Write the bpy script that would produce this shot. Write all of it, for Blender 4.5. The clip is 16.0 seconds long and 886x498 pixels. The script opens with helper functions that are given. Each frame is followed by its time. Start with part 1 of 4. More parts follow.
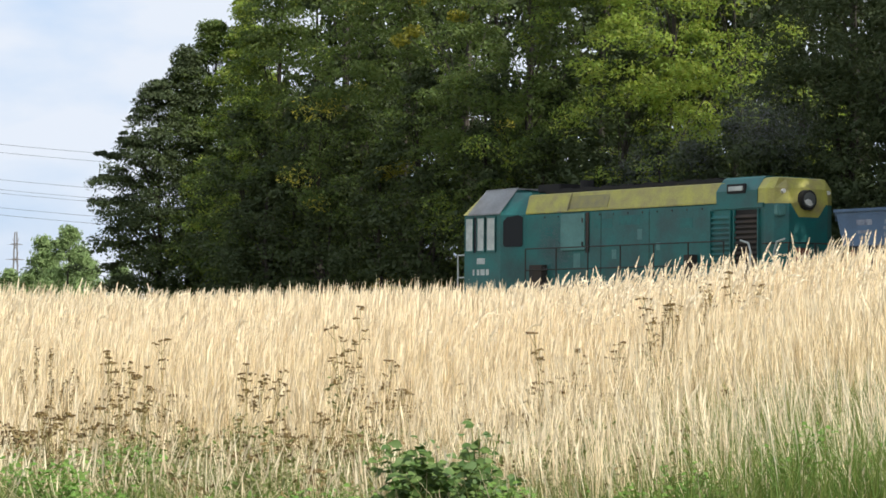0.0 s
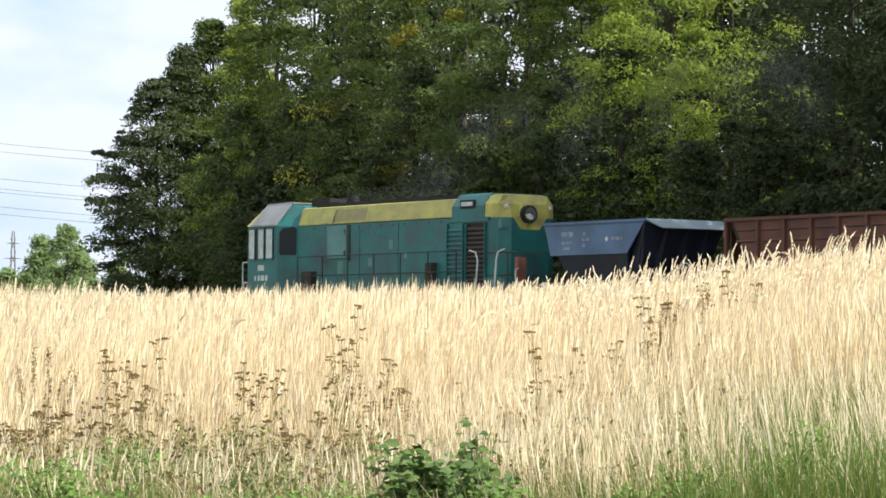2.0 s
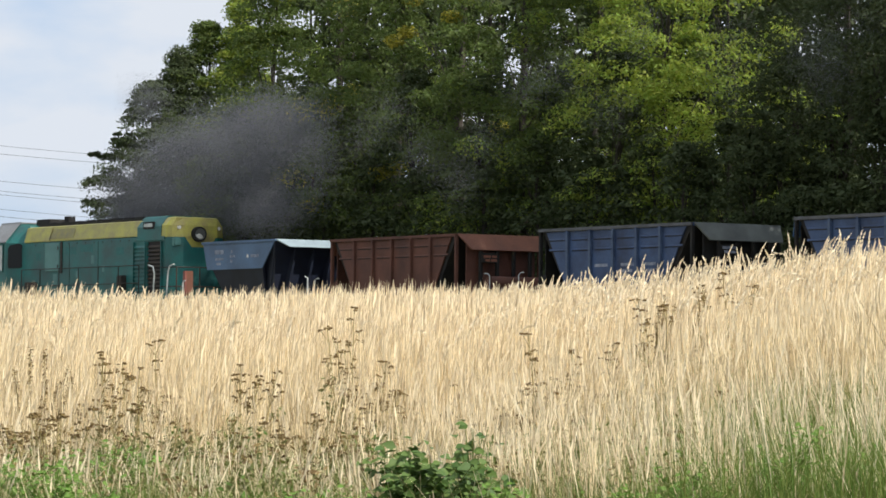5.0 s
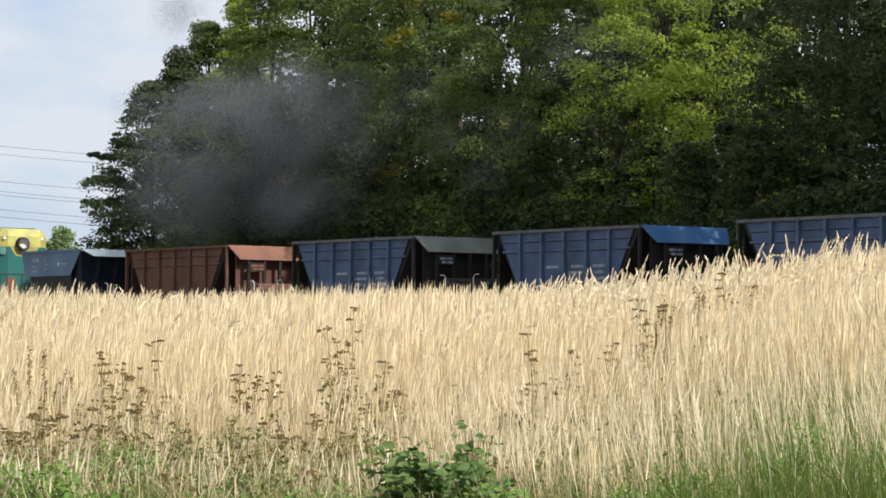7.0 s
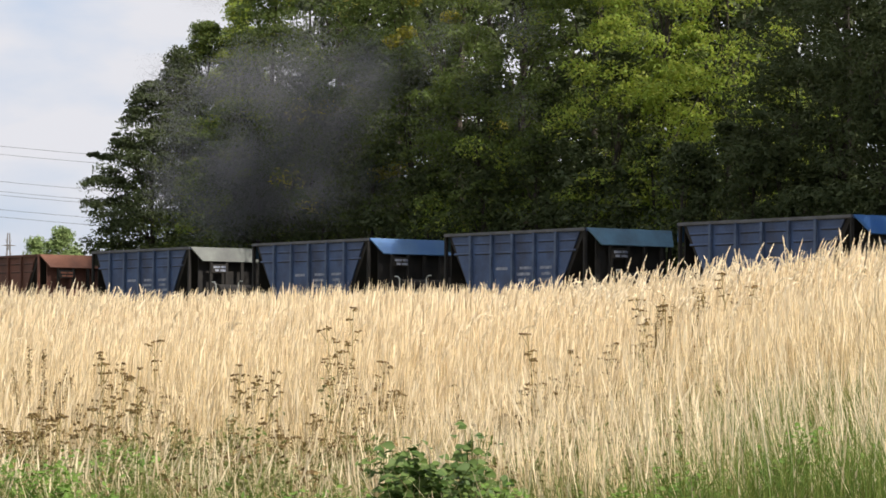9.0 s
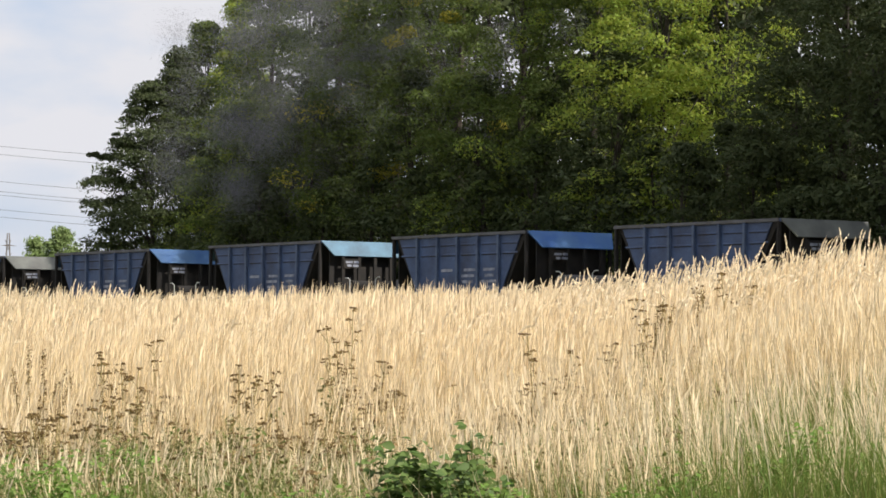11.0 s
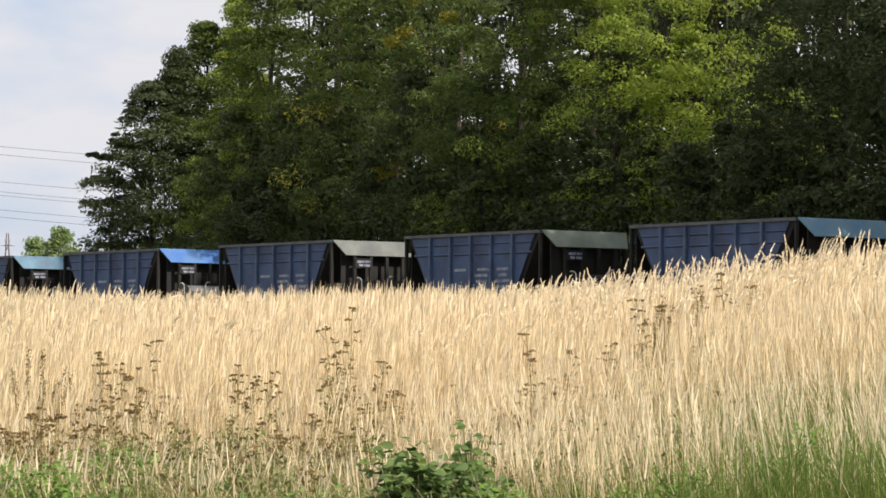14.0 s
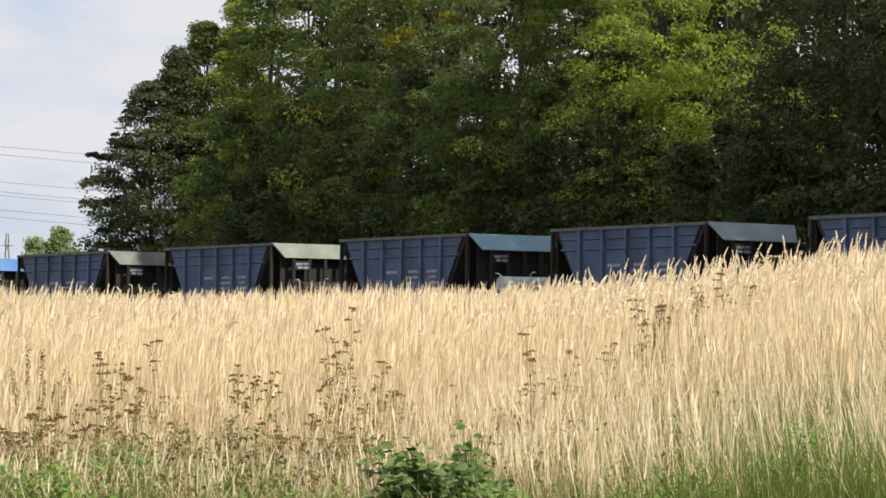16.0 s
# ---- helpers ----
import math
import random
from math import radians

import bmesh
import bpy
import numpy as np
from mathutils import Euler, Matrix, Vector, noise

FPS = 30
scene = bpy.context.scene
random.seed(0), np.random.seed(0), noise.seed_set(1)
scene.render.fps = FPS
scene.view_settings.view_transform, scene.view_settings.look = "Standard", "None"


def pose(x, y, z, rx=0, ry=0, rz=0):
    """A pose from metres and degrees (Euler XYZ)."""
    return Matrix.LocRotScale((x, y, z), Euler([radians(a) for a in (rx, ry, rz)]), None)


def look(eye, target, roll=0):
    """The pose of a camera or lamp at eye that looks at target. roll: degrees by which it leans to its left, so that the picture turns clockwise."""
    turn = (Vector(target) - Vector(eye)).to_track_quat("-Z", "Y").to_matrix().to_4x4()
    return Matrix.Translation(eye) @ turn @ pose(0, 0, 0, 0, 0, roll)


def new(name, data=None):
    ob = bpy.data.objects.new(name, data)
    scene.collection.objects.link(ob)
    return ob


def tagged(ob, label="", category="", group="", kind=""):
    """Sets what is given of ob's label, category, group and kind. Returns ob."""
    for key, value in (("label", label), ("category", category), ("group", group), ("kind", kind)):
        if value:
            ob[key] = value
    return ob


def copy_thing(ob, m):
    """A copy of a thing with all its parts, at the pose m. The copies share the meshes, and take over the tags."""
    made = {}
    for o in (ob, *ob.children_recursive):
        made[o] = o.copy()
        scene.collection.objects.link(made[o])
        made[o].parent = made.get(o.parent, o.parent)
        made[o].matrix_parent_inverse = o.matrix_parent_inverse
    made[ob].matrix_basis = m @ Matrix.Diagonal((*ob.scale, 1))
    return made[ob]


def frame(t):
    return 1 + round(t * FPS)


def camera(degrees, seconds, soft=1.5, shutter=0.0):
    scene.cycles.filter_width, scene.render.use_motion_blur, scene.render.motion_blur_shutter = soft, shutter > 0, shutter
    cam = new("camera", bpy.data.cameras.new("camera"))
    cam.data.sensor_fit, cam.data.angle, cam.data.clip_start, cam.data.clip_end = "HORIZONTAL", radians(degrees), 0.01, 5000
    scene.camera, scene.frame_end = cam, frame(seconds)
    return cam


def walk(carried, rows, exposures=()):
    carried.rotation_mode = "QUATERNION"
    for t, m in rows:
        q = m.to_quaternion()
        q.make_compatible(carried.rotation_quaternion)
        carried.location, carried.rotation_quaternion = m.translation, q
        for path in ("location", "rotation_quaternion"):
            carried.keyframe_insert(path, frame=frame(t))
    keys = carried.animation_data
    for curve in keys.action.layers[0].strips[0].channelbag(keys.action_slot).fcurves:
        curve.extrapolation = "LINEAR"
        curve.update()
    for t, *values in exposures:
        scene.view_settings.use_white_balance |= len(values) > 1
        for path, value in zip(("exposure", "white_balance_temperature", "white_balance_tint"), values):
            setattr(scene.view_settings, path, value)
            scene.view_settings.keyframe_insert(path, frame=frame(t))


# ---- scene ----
EYE = (0.0, 0.0, 1.6)
HEAD = 125.74                                  # heading of the track, degrees
UX, UY = math.cos(radians(HEAD)), math.sin(radians(HEAD))
RAIL = 1.53                                    # rail top
QX, QY = 4.89, 83.3                            # a point of the track's middle line
Q_SIGMA = 101.72


def aim(left, up):
    """Camera pose for a small turn to the left and upwards, in degrees."""
    a, b = radians(left), radians(up)
    d = (-math.sin(a) * math.cos(b), math.cos(a) * math.cos(b), math.sin(b))
    return look(EYE, (EYE[0] + d[0] * 50, EYE[1] + d[1] * 50, EYE[2] + d[2] * 50), 0.4)


cam = camera(16.83, 16.0, 1.65)
TURNS = [(0, .140, -.024), (.5, .110, -.05), (1, .138, -.07), (1.5, .108, -.056), (2, .092, -.042), (2.5, .068, -.004),
         (3, .060, 0), (3.5, .045, 0), (4, .035, -.008), (6.5, .012, 0), (7.5, .010, 0), (9, .006, 0), (11.5, -.006, .002),
         (12.5, -.018, .003), (14, -.016, .003), (15, -.012, .003), (16, -.020, .003)]
walk(cam, [(t, aim(a, 2.03 + b)) for t, a, b in TURNS],
     [(0, .46, 6200, 9), (.3, .36, 6250, 9), (1.05, .33, 6250, 9), (1.4, .69, 6200, 9), (2.2, .66, 6200, 9), (2.7, .38, 6250, 9), (3.6, .33, 6300, 9), (8.1, .31, 6350, 9), (8.9, .33, 6700, 13), (16, .33, 6750, 13)])

# ---- light ----
SUN_AZ, SUN_EL = 117.0, 44.0                    # degrees clockwise from the view's direction; height
world = bpy.data.worlds.new("sky")
scene.world = world
world.use_nodes = True
wn, wl = world.node_tree.nodes, world.node_tree.links
wn.clear()
sky = wn.new("ShaderNodeTexSky")
sky.sky_type, sky.sun_disc = "NISHITA", False
sky.sun_elevation, sky.sun_rotation = radians(SUN_EL), radians(SUN_AZ)
coord = wn.new("ShaderNodeTexCoord")
stretch = wn.new("ShaderNodeMapping")
stretch.inputs["Scale"].default_value = (1.0, 1.0, 2.4)
cloud = wn.new("ShaderNodeTexNoise")
cloud.inputs["Scale"].default_value, cloud.inputs["Detail"].default_value = 13.0, 8.0
ramp = wn.new("ShaderNodeValToRGB")
ramp.color_ramp.elements[0].position, ramp.color_ramp.elements[1].position = .30, .54
white = wn.new("ShaderNodeMixRGB")
white.inputs[2].default_value = (5.75, 6.0, 6.45, 1)
bg, out = wn.new("ShaderNodeBackground"), wn.new("ShaderNodeOutputWorld")
bg.inputs["Strength"].default_value = .105
wl.new(coord.outputs["Generated"], stretch.inputs["Vector"])
wl.new(stretch.outputs[0], cloud.inputs["Vector"])
height = wn.new("ShaderNodeSeparateXYZ")             # the cover opens towards the horizon
thin = wn.new("ShaderNodeMapRange")
thin.inputs["From Min"].default_value, thin.inputs["From Max"].default_value = .03, .12
thin.inputs["To Min"].default_value, thin.inputs["To Max"].default_value = -.13, .10
cover = wn.new("ShaderNodeMath")
wl.new(coord.outputs["Generated"], height.inputs[0])
wl.new(height.outputs["Z"], thin.inputs[0])
wl.new(cloud.outputs[0], cover.inputs[0])
wl.new(thin.outputs[0], cover.inputs[1])
wl.new(cover.outputs[0], ramp.inputs[0])
wl.new(ramp.outputs[0], white.inputs[0])
haze = wn.new("ShaderNodeMixRGB")
haze.inputs[0].default_value, haze.inputs[2].default_value = .80, (4.2, 5.05, 6.5, 1)
wl.new(sky.outputs[0], haze.inputs[1])
wl.new(haze.outputs[0], white.inputs[1])
wl.new(white.outputs[0], bg.inputs[0])
wl.new(bg.outputs[0], out.inputs[0])
sun = new("sun", bpy.data.lights.new("sun", "SUN"))
sun.data.energy, sun.data.angle, sun.data.color = 5.0, radians(.6), (1, .93, .82)
sa, se = radians(SUN_AZ), radians(SUN_EL)
sun.matrix_world = look((0, 0, 60), Vector((0, 0, 60)) - Vector((math.sin(sa) * math.cos(se), math.cos(sa) * math.cos(se), math.sin(se))))
scene.view_settings.exposure = 0


# ---- materials ----
def mat(name, color, second=None, rough=.7, metal=0.0, scale=3.0, bump=.0, fine=60.0, contrast=(.35, .68), per="", translucent=0.0):
    """A two-scale noise material: color and second mixed by broad stains, broken up by a fine grain."""
    m = bpy.data.materials.new(name)
    m.use_nodes = True
    n, l = m.node_tree.nodes, m.node_tree.links
    b = n["Principled BSDF"]
    b.inputs["Roughness"].default_value, b.inputs["Metallic"].default_value = rough, metal
    second = second or tuple(c * .72 for c in color)
    co = n.new("ShaderNodeTexCoord")
    broad = n.new("ShaderNodeTexNoise")
    broad.inputs["Scale"].default_value, broad.inputs["Detail"].default_value = scale, 5
    grain = n.new("ShaderNodeTexNoise")
    grain.inputs["Scale"].default_value, grain.inputs["Detail"].default_value = fine, 3
    for tex in (broad, grain):
        l.new(co.outputs["Object"], tex.inputs["Vector"])
    cr = n.new("ShaderNodeValToRGB")
    cr.color_ramp.elements[0].position, cr.color_ramp.elements[1].position = contrast
    cr.color_ramp.elements[0].color, cr.color_ramp.elements[1].color = (*color, 1), (*second, 1)
    l.new(broad.outputs[0], cr.inputs[0])
    value = n.new("ShaderNodeHueSaturation")
    l.new(cr.outputs[0], value.inputs["Color"])
    amount = n.new("ShaderNodeMapRange")
    amount.inputs["To Min"].default_value, amount.inputs["To Max"].default_value = (1.1, .8) if per else (.7, 1.3)
    if per:
        geo = n.new("ShaderNodeNewGeometry" if per == "island" else "ShaderNodeObjectInfo")
        l.new(geo.outputs["Random Per Island" if per == "island" else "Random"], amount.inputs[0])
        l.new(geo.outputs["Random Per Island" if per == "island" else "Random"], cr.inputs[0])
    else:
        l.new(grain.outputs[0], amount.inputs[0])
    l.new(amount.outputs[0], value.inputs["Value"])
    l.new(value.outputs[0], b.inputs["Base Color"])
    if bump:
        bp = n.new("ShaderNodeBump")
        bp.inputs["Strength"].default_value, bp.inputs["Distance"].default_value = bump, .02
        l.new(grain.outputs[0], bp.inputs["Height"])
        l.new(bp.outputs[0], b.inputs["Normal"])
    if translucent:
        tr, mix = n.new("ShaderNodeBsdfTranslucent"), n.new("ShaderNodeMixShader")
        mix.inputs[0].default_value = translucent
        l.new(value.outputs[0], tr.inputs["Color"])
        l.new(b.outputs[0], mix.inputs[1]), l.new(tr.outputs[0], mix.inputs[2])
        l.new(mix.outputs[0], n["Material Output"].inputs["Surface"])
    return m


M = {
    "soil": mat("soil", (.15, .125, .06), (.07, .09, .03), .95, scale=.25, bump=.4, fine=8),
    "straw": mat("straw", (0.88, 0.75, 0.49), (0.42, 0.30, 0.15), .75, per="island", translucent=.4, contrast=(.35, 1.0)),
    "seed_head": mat("seed_head", (0.9337, 0.8195, 0.5909), (.74, .59, .38), .8, per="island", translucent=.45, contrast=(.4, 1.0)),
    "plume": mat("plume", (.95, .87, .69), (.84, .72, .51), .8, per="island", translucent=.3, contrast=(.3, 1.0)),
    "green_blade": mat("green_blade", (.085, .165, .022), (.20, .235, .05), .75, per="island", translucent=.35, contrast=(.1, .9)),
    "weed_leaf": mat("weed_leaf", (.10, .20, .028), (.18, .30, .045), .72, per="island", translucent=.3, contrast=(.1, .9)),
    "weed_stem_leaf": mat("weed_stem_leaf", (.13, .155, .045), (.24, .23, .085), .8, per="island", translucent=.3, contrast=(.1, .9)),
    "weed_stalk": mat("weed_stalk", (.34, .27, .11), (.20, .17, .06), .8, per="island", contrast=(.1, .9)),
    "dry_weed": mat("dry_weed", (.115, .07, .024), (.27, .19, .07), .85, per="island", contrast=(.1, .9)),
    "leaf": mat("leaf", (.09, .142, .03), (.15, .195, .043), .68, per="island", translucent=.5, contrast=(.1, .95)),
    # lime green lightened to carry the sun on the upper crowns
    "leaf_sunlit_lime": mat("leaf_sunlit_lime", (0.228, 0.34, 0.05), (0.37, 0.415, 0.062), .68, per="island", translucent=.52, contrast=(.1, .95)),
    # darkened leaf green: the wood's shade is put into this colour
    "leaf_shaded": mat("leaf_shaded", (.044, .067, .023), (.076, .100, .031), .8, per="island", translucent=.28, contrast=(.1, .95)),
    "bramble_leaf": mat("bramble_leaf", (0.055, 0.112, 0.02), (0.125, 0.195, 0.036), .68, per="island", translucent=.25, contrast=(.1, .9)),
    "stained": mat("stained", (.22, .20, .10), (.30, .27, .08), .6, scale=4),
    "leaf_yellow": mat("leaf_yellow", (0.546, 0.468, 0.052), (0.312, 0.338, 0.052), .5, per="island", translucent=.35, contrast=(.1, .95)),
    # leaf green paled so that the distance haze sits in the colour
    "leaf_far_hazed": mat("leaf_far_hazed", (0.17, 0.25, 0.09), (0.25, 0.335, 0.13), .95, per="island", translucent=.3, contrast=(.1, .95)),
    "bark": mat("bark", (.055, .045, .036), (.03, .026, .022), .95, scale=2, bump=.6, fine=20),
    "teal": mat("teal", (.0135, .142, .135), (.028, .088, .087), .5, scale=1.3, bump=.08, fine=25),
    "teal_pale": mat("teal_pale", (.10, .25, .235), (.065, .175, .17), .5, scale=1.5, bump=.08, fine=25),
    "teal_sooty": mat("teal_sooty", (.018, .105, .105), (.014, .15, .142), .6, scale=3.5, bump=.08, fine=25),
    "yellow": mat("yellow", (.43, .41, .08), (.29, .25, .10), .5, scale=2.2, bump=.08, fine=25),
    "roof_grey": mat("roof_grey", (.24, .25, .26), (.16, .16, .16), .6, scale=1.6, fine=25),
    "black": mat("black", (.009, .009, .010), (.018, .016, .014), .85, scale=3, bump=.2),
    "frame_dark": mat("frame_dark", (.025, .024, .024), (.05, .035, .025), .8, scale=2, bump=.3),
    # lighter blue that puts the highlight of the ribs into their colour
    "blue_highlight": mat("blue_highlight", (.075, .115, .20), (.035, .06, .125), .6, scale=2.0, bump=.1, fine=20),
    "blue": mat("blue", (.044, .084, .19), (.025, .042, .096), .6, scale=1.6, bump=.12, fine=22),
    "blue_light": mat("blue_light", (.08, .15, .27), (.055, .10, .18), .5, scale=1.2, bump=.1, fine=22),
    "navy": mat("navy", (.014, .020, .042), (.008, .011, .024), .6, scale=2.0, bump=.12, fine=20),
    "rust": mat("rust", (.125, .05, .034), (.075, .032, .024), .8, scale=1.5, bump=.25, fine=22),
    "rust_pale": mat("rust_pale", (.21, .085, .052), (.13, .055, .038), .75, scale=1.5, bump=.2, fine=22),
    "paint_bright": mat("paint_bright", (0.031, 0.124, 0.384), (0.062, 0.167, 0.372), .36, scale=1.8, bump=.08),
    "paint_sky": mat("paint_sky", (0.128, 0.255, 0.375), (0.180, 0.300, 0.375), .36, scale=1.8, bump=.08),
    "paint_green": mat("paint_green", (0.196, 0.230, 0.190), (0.126, 0.155, 0.126), .36, scale=1.8, bump=.08),
    "paint_grey": mat("paint_grey", (0.145, 0.162, 0.153), (0.085, 0.093, 0.093), .36, scale=1.8, bump=.08),
    "paint_slate": mat("paint_slate", (.10, .21, .31), (.07, .13, .19), .36, scale=1.8, bump=.08),
    "paint_mid": mat("paint_mid", (0.040, 0.120, 0.304), (0.064, 0.152, 0.304), .36, scale=1.8, bump=.08),
    "paint_pale": mat("paint_pale", (0.272, 0.340, 0.374), (0.204, 0.255, 0.289), .36, scale=1.8, bump=.08),
    "rim_grey": mat("rim_grey", (.10, .105, .12), (.06, .062, .07), .6, scale=3),
    "white": mat("white", (.75, .74, .70), (.55, .54, .50), .6, scale=6),
    "chalk": mat("chalk", (.30, .33, .40), (.09, .11, .17), .8, scale=5),
    "red": mat("red", (.26, .08, .06), (.17, .06, .05), .6, scale=6),
    "steel": mat("steel", (.35, .34, .33), (.22, .17, .13), .4, .9, scale=4),
    "curtain": mat("curtain", (.55, .58, .56), (.38, .42, .42), .5, scale=4),
    "ballast": mat("ballast", (.20, .185, .17), (.11, .10, .09), .95, scale=6, bump=.8, fine=14),
    "wire": mat("wire", (.10, .10, .11), (.08, .08, .09), .6),
    "smoke": mat("smoke", (0.2, 0.208, 0.236), (0.255, 0.263, 0.295), 1.0, per="island", translucent=.5),
}
glass = bpy.data.materials.new("glass")
glass.use_nodes = True
glass.node_tree.nodes["Principled BSDF"].inputs["Base Color"].default_value = (.012, .014, .016, 1)
glass.node_tree.nodes["Principled BSDF"].inputs["Roughness"].default_value = .25
glass.node_tree.nodes["Principled BSDF"].inputs["Specular IOR Level"].default_value = .25
M["glass"] = glass
lens = bpy.data.materials.new("lamp_lens")
lens.use_nodes = True
lens.node_tree.nodes["Principled BSDF"].inputs["Base Color"].default_value = (.16, .165, .16, 1)
lens.node_tree.nodes["Principled BSDF"].inputs["Metallic"].default_value = .3
lens.node_tree.nodes["Principled BSDF"].inputs["Roughness"].default_value = .15
M["lens"] = lens


# ---- mesh helpers ----
def part(name, bm, material, parent=None, label=""):
    me = bpy.data.meshes.new(name)
    bm.to_mesh(me)
    bm.free()
    me.materials.append(M[material])
    ob = new(name, me)
    if parent is not None:
        ob.parent = parent
    return tagged(ob, label)


def thing(name, label, category, m=None, group="", kind=""):
    ob = new(name)
    if m is not None:
        ob.matrix_basis = m
    return tagged(ob, label, category, group, kind)


def box(bm, x0, x1, y0, y1, z0, z1, bevel=0.0):
    vs = [bm.verts.new((x, y, z)) for z in (z0, z1) for x, y in ((x0, y0), (x1, y0), (x1, y1), (x0, y1))]
    fs = [bm.faces.new([vs[i] for i in q]) for q in ((3, 2, 1, 0), (4, 5, 6, 7), (0, 1, 5, 4), (1, 2, 6, 5), (2, 3, 7, 6), (3, 0, 4, 7))]
    bmesh.ops.recalc_face_normals(bm, faces=fs)
    if bevel:
        es = list({e for f in fs for e in f.edges})
        bmesh.ops.bevel(bm, geom=es, offset=bevel, segments=2, affect="EDGES")
    return bm


def prism(bm, outline, y0, y1):
    """An outline in x and z, drawn out from y0 to y1."""
    a = [bm.verts.new((x, y0, z)) for x, z in outline]
    b = [bm.verts.new((x, y1, z)) for x, z in outline]
    fs = [bm.faces.new(a[::-1]), bm.faces.new(b)]
    for i in range(len(a)):
        j = (i + 1) % len(a)
        fs.append(bm.faces.new((a[i], a[j], b[j], b[i])))
    bmesh.ops.recalc_face_normals(bm, faces=fs)
    return bm


def loft(bm, rings, close=True):
    """Skin over rings of equally many points; the first and the last are capped."""
    vs = [[bm.verts.new(p) for p in r] for r in rings]
    fs = []
    for r, s in zip(vs, vs[1:]):
        for i in range(len(r) if close else len(r) - 1):
            j = (i + 1) % len(r)
            fs.append(bm.faces.new((r[i], r[j], s[j], s[i])))
    if close:
        fs += [bm.faces.new(vs[0][::-1]), bm.faces.new(vs[-1])]
    bmesh.ops.recalc_face_normals(bm, faces=fs)
    return bm


def tube(bm, points, radius, sides=6, radius2=None):
    """A round bar along points."""
    pts = [Vector(p) for p in points]
    rings = []
    for i, p in enumerate(pts):
        d = (pts[min(i + 1, len(pts) - 1)] - pts[max(i - 1, 0)]).normalized()
        a = d.orthogonal().normalized() if i == 0 else (prev - d * prev.dot(d)).normalized()
        prev = a
        b = d.cross(a)
        r = radius if radius2 is None else radius + (radius2 - radius) * i / (len(pts) - 1)
        rings.append([p + (a * math.cos(k * 2 * math.pi / sides) + b * math.sin(k * 2 * math.pi / sides)) * r for k in range(sides)])
    return loft(bm, rings)


def disc(bm, c, axis, radius, depth, sides=20):
    c, axis = Vector(c), Vector(axis).normalized()
    return tube(bm, [c - axis * depth / 2, c + axis * depth / 2], radius, sides)


def raw(name, verts, faces, material, parent=None, smooth=False):
    """A mesh object from numpy arrays of vertices and equally long faces."""
    me = bpy.data.meshes.new(name)
    verts, faces = np.asarray(verts, np.float32), np.asarray(faces, np.int32)
    k = faces.shape[1]
    me.vertices.add(len(verts)), me.loops.add(faces.size), me.polygons.add(len(faces))
    me.vertices.foreach_set("co", verts.ravel())
    me.loops.foreach_set("vertex_index", faces.ravel())
    me.polygons.foreach_set("loop_start", np.arange(0, faces.size, k, dtype=np.int32))
    me.update(calc_edges=True)
    me.materials.append(M[material])
    ob = new(name, me)
    if parent is not None:
        ob.parent = parent
    return ob


def on_track(sigma, side=0.0, z=0.0):
    """World place of a point at that length along the track and that far to its camera side."""
    d = sigma - Q_SIGMA
    return (QX + UX * d - UY * side, QY + UY * d + UX * side, RAIL + z)


def smooth(v, a, b):
    k = np.clip((v - a) / (b - a), 0, 1)
    return k * k * (3 - 2 * k)


def ground_z(x, y):
    """Height of the field: it climbs to a brow that lies nearer on the right, then runs level to the railway bank."""
    x, y = np.asarray(x, float), np.asarray(y, float)
    az = x / np.maximum(y, 4.0)
    right = smooth(az, -.022, .166)
    brow = 44 - 14 * right
    top = 1.22 + .21 * right
    start = .42 + .12 * right
    rise = start + (top - start) * smooth(y, 15, brow)
    z = np.where(y < 15, start * smooth(y, 2, 15), rise)
    z = z + .03 * np.sin(x * 1.3 + y * .7) + .03 * np.sin(x * .5 - y * .9 + 1)
    # distance to the track's middle
    side = (x - QX) * -UY + (y - QY) * UX
    bank = smooth(-np.abs(side), -7.0, -2.6)
    z = z - .40 * right * smooth(y, brow, brow + 16)
    return z + bank * (RAIL - .36 - z)


# ---- ground, railway ----
def ground():
    xs = np.concatenate([np.linspace(-900, -60, 15), np.linspace(-50, 50, 126), np.linspace(60, 900, 15)])
    ys = np.concatenate([np.linspace(-400, -5, 8), np.linspace(0, 130, 164), np.linspace(140, 2500, 18)])
    gx, gy = np.meshgrid(xs, ys)
    v = np.stack([gx, gy, ground_z(gx, gy)], -1).reshape(-1, 3)
    w = len(xs)
    i, j = np.meshgrid(np.arange(len(ys) - 1), np.arange(w - 1), indexing="ij")
    a = (i * w + j).ravel()
    ob = raw("ground", v, np.stack([a, a + 1, a + w + 1, a + w], 1), "soil")
    tagged(ob, "dry straw-coloured meadow soil rising to a low brow", "ground", kind="structure")


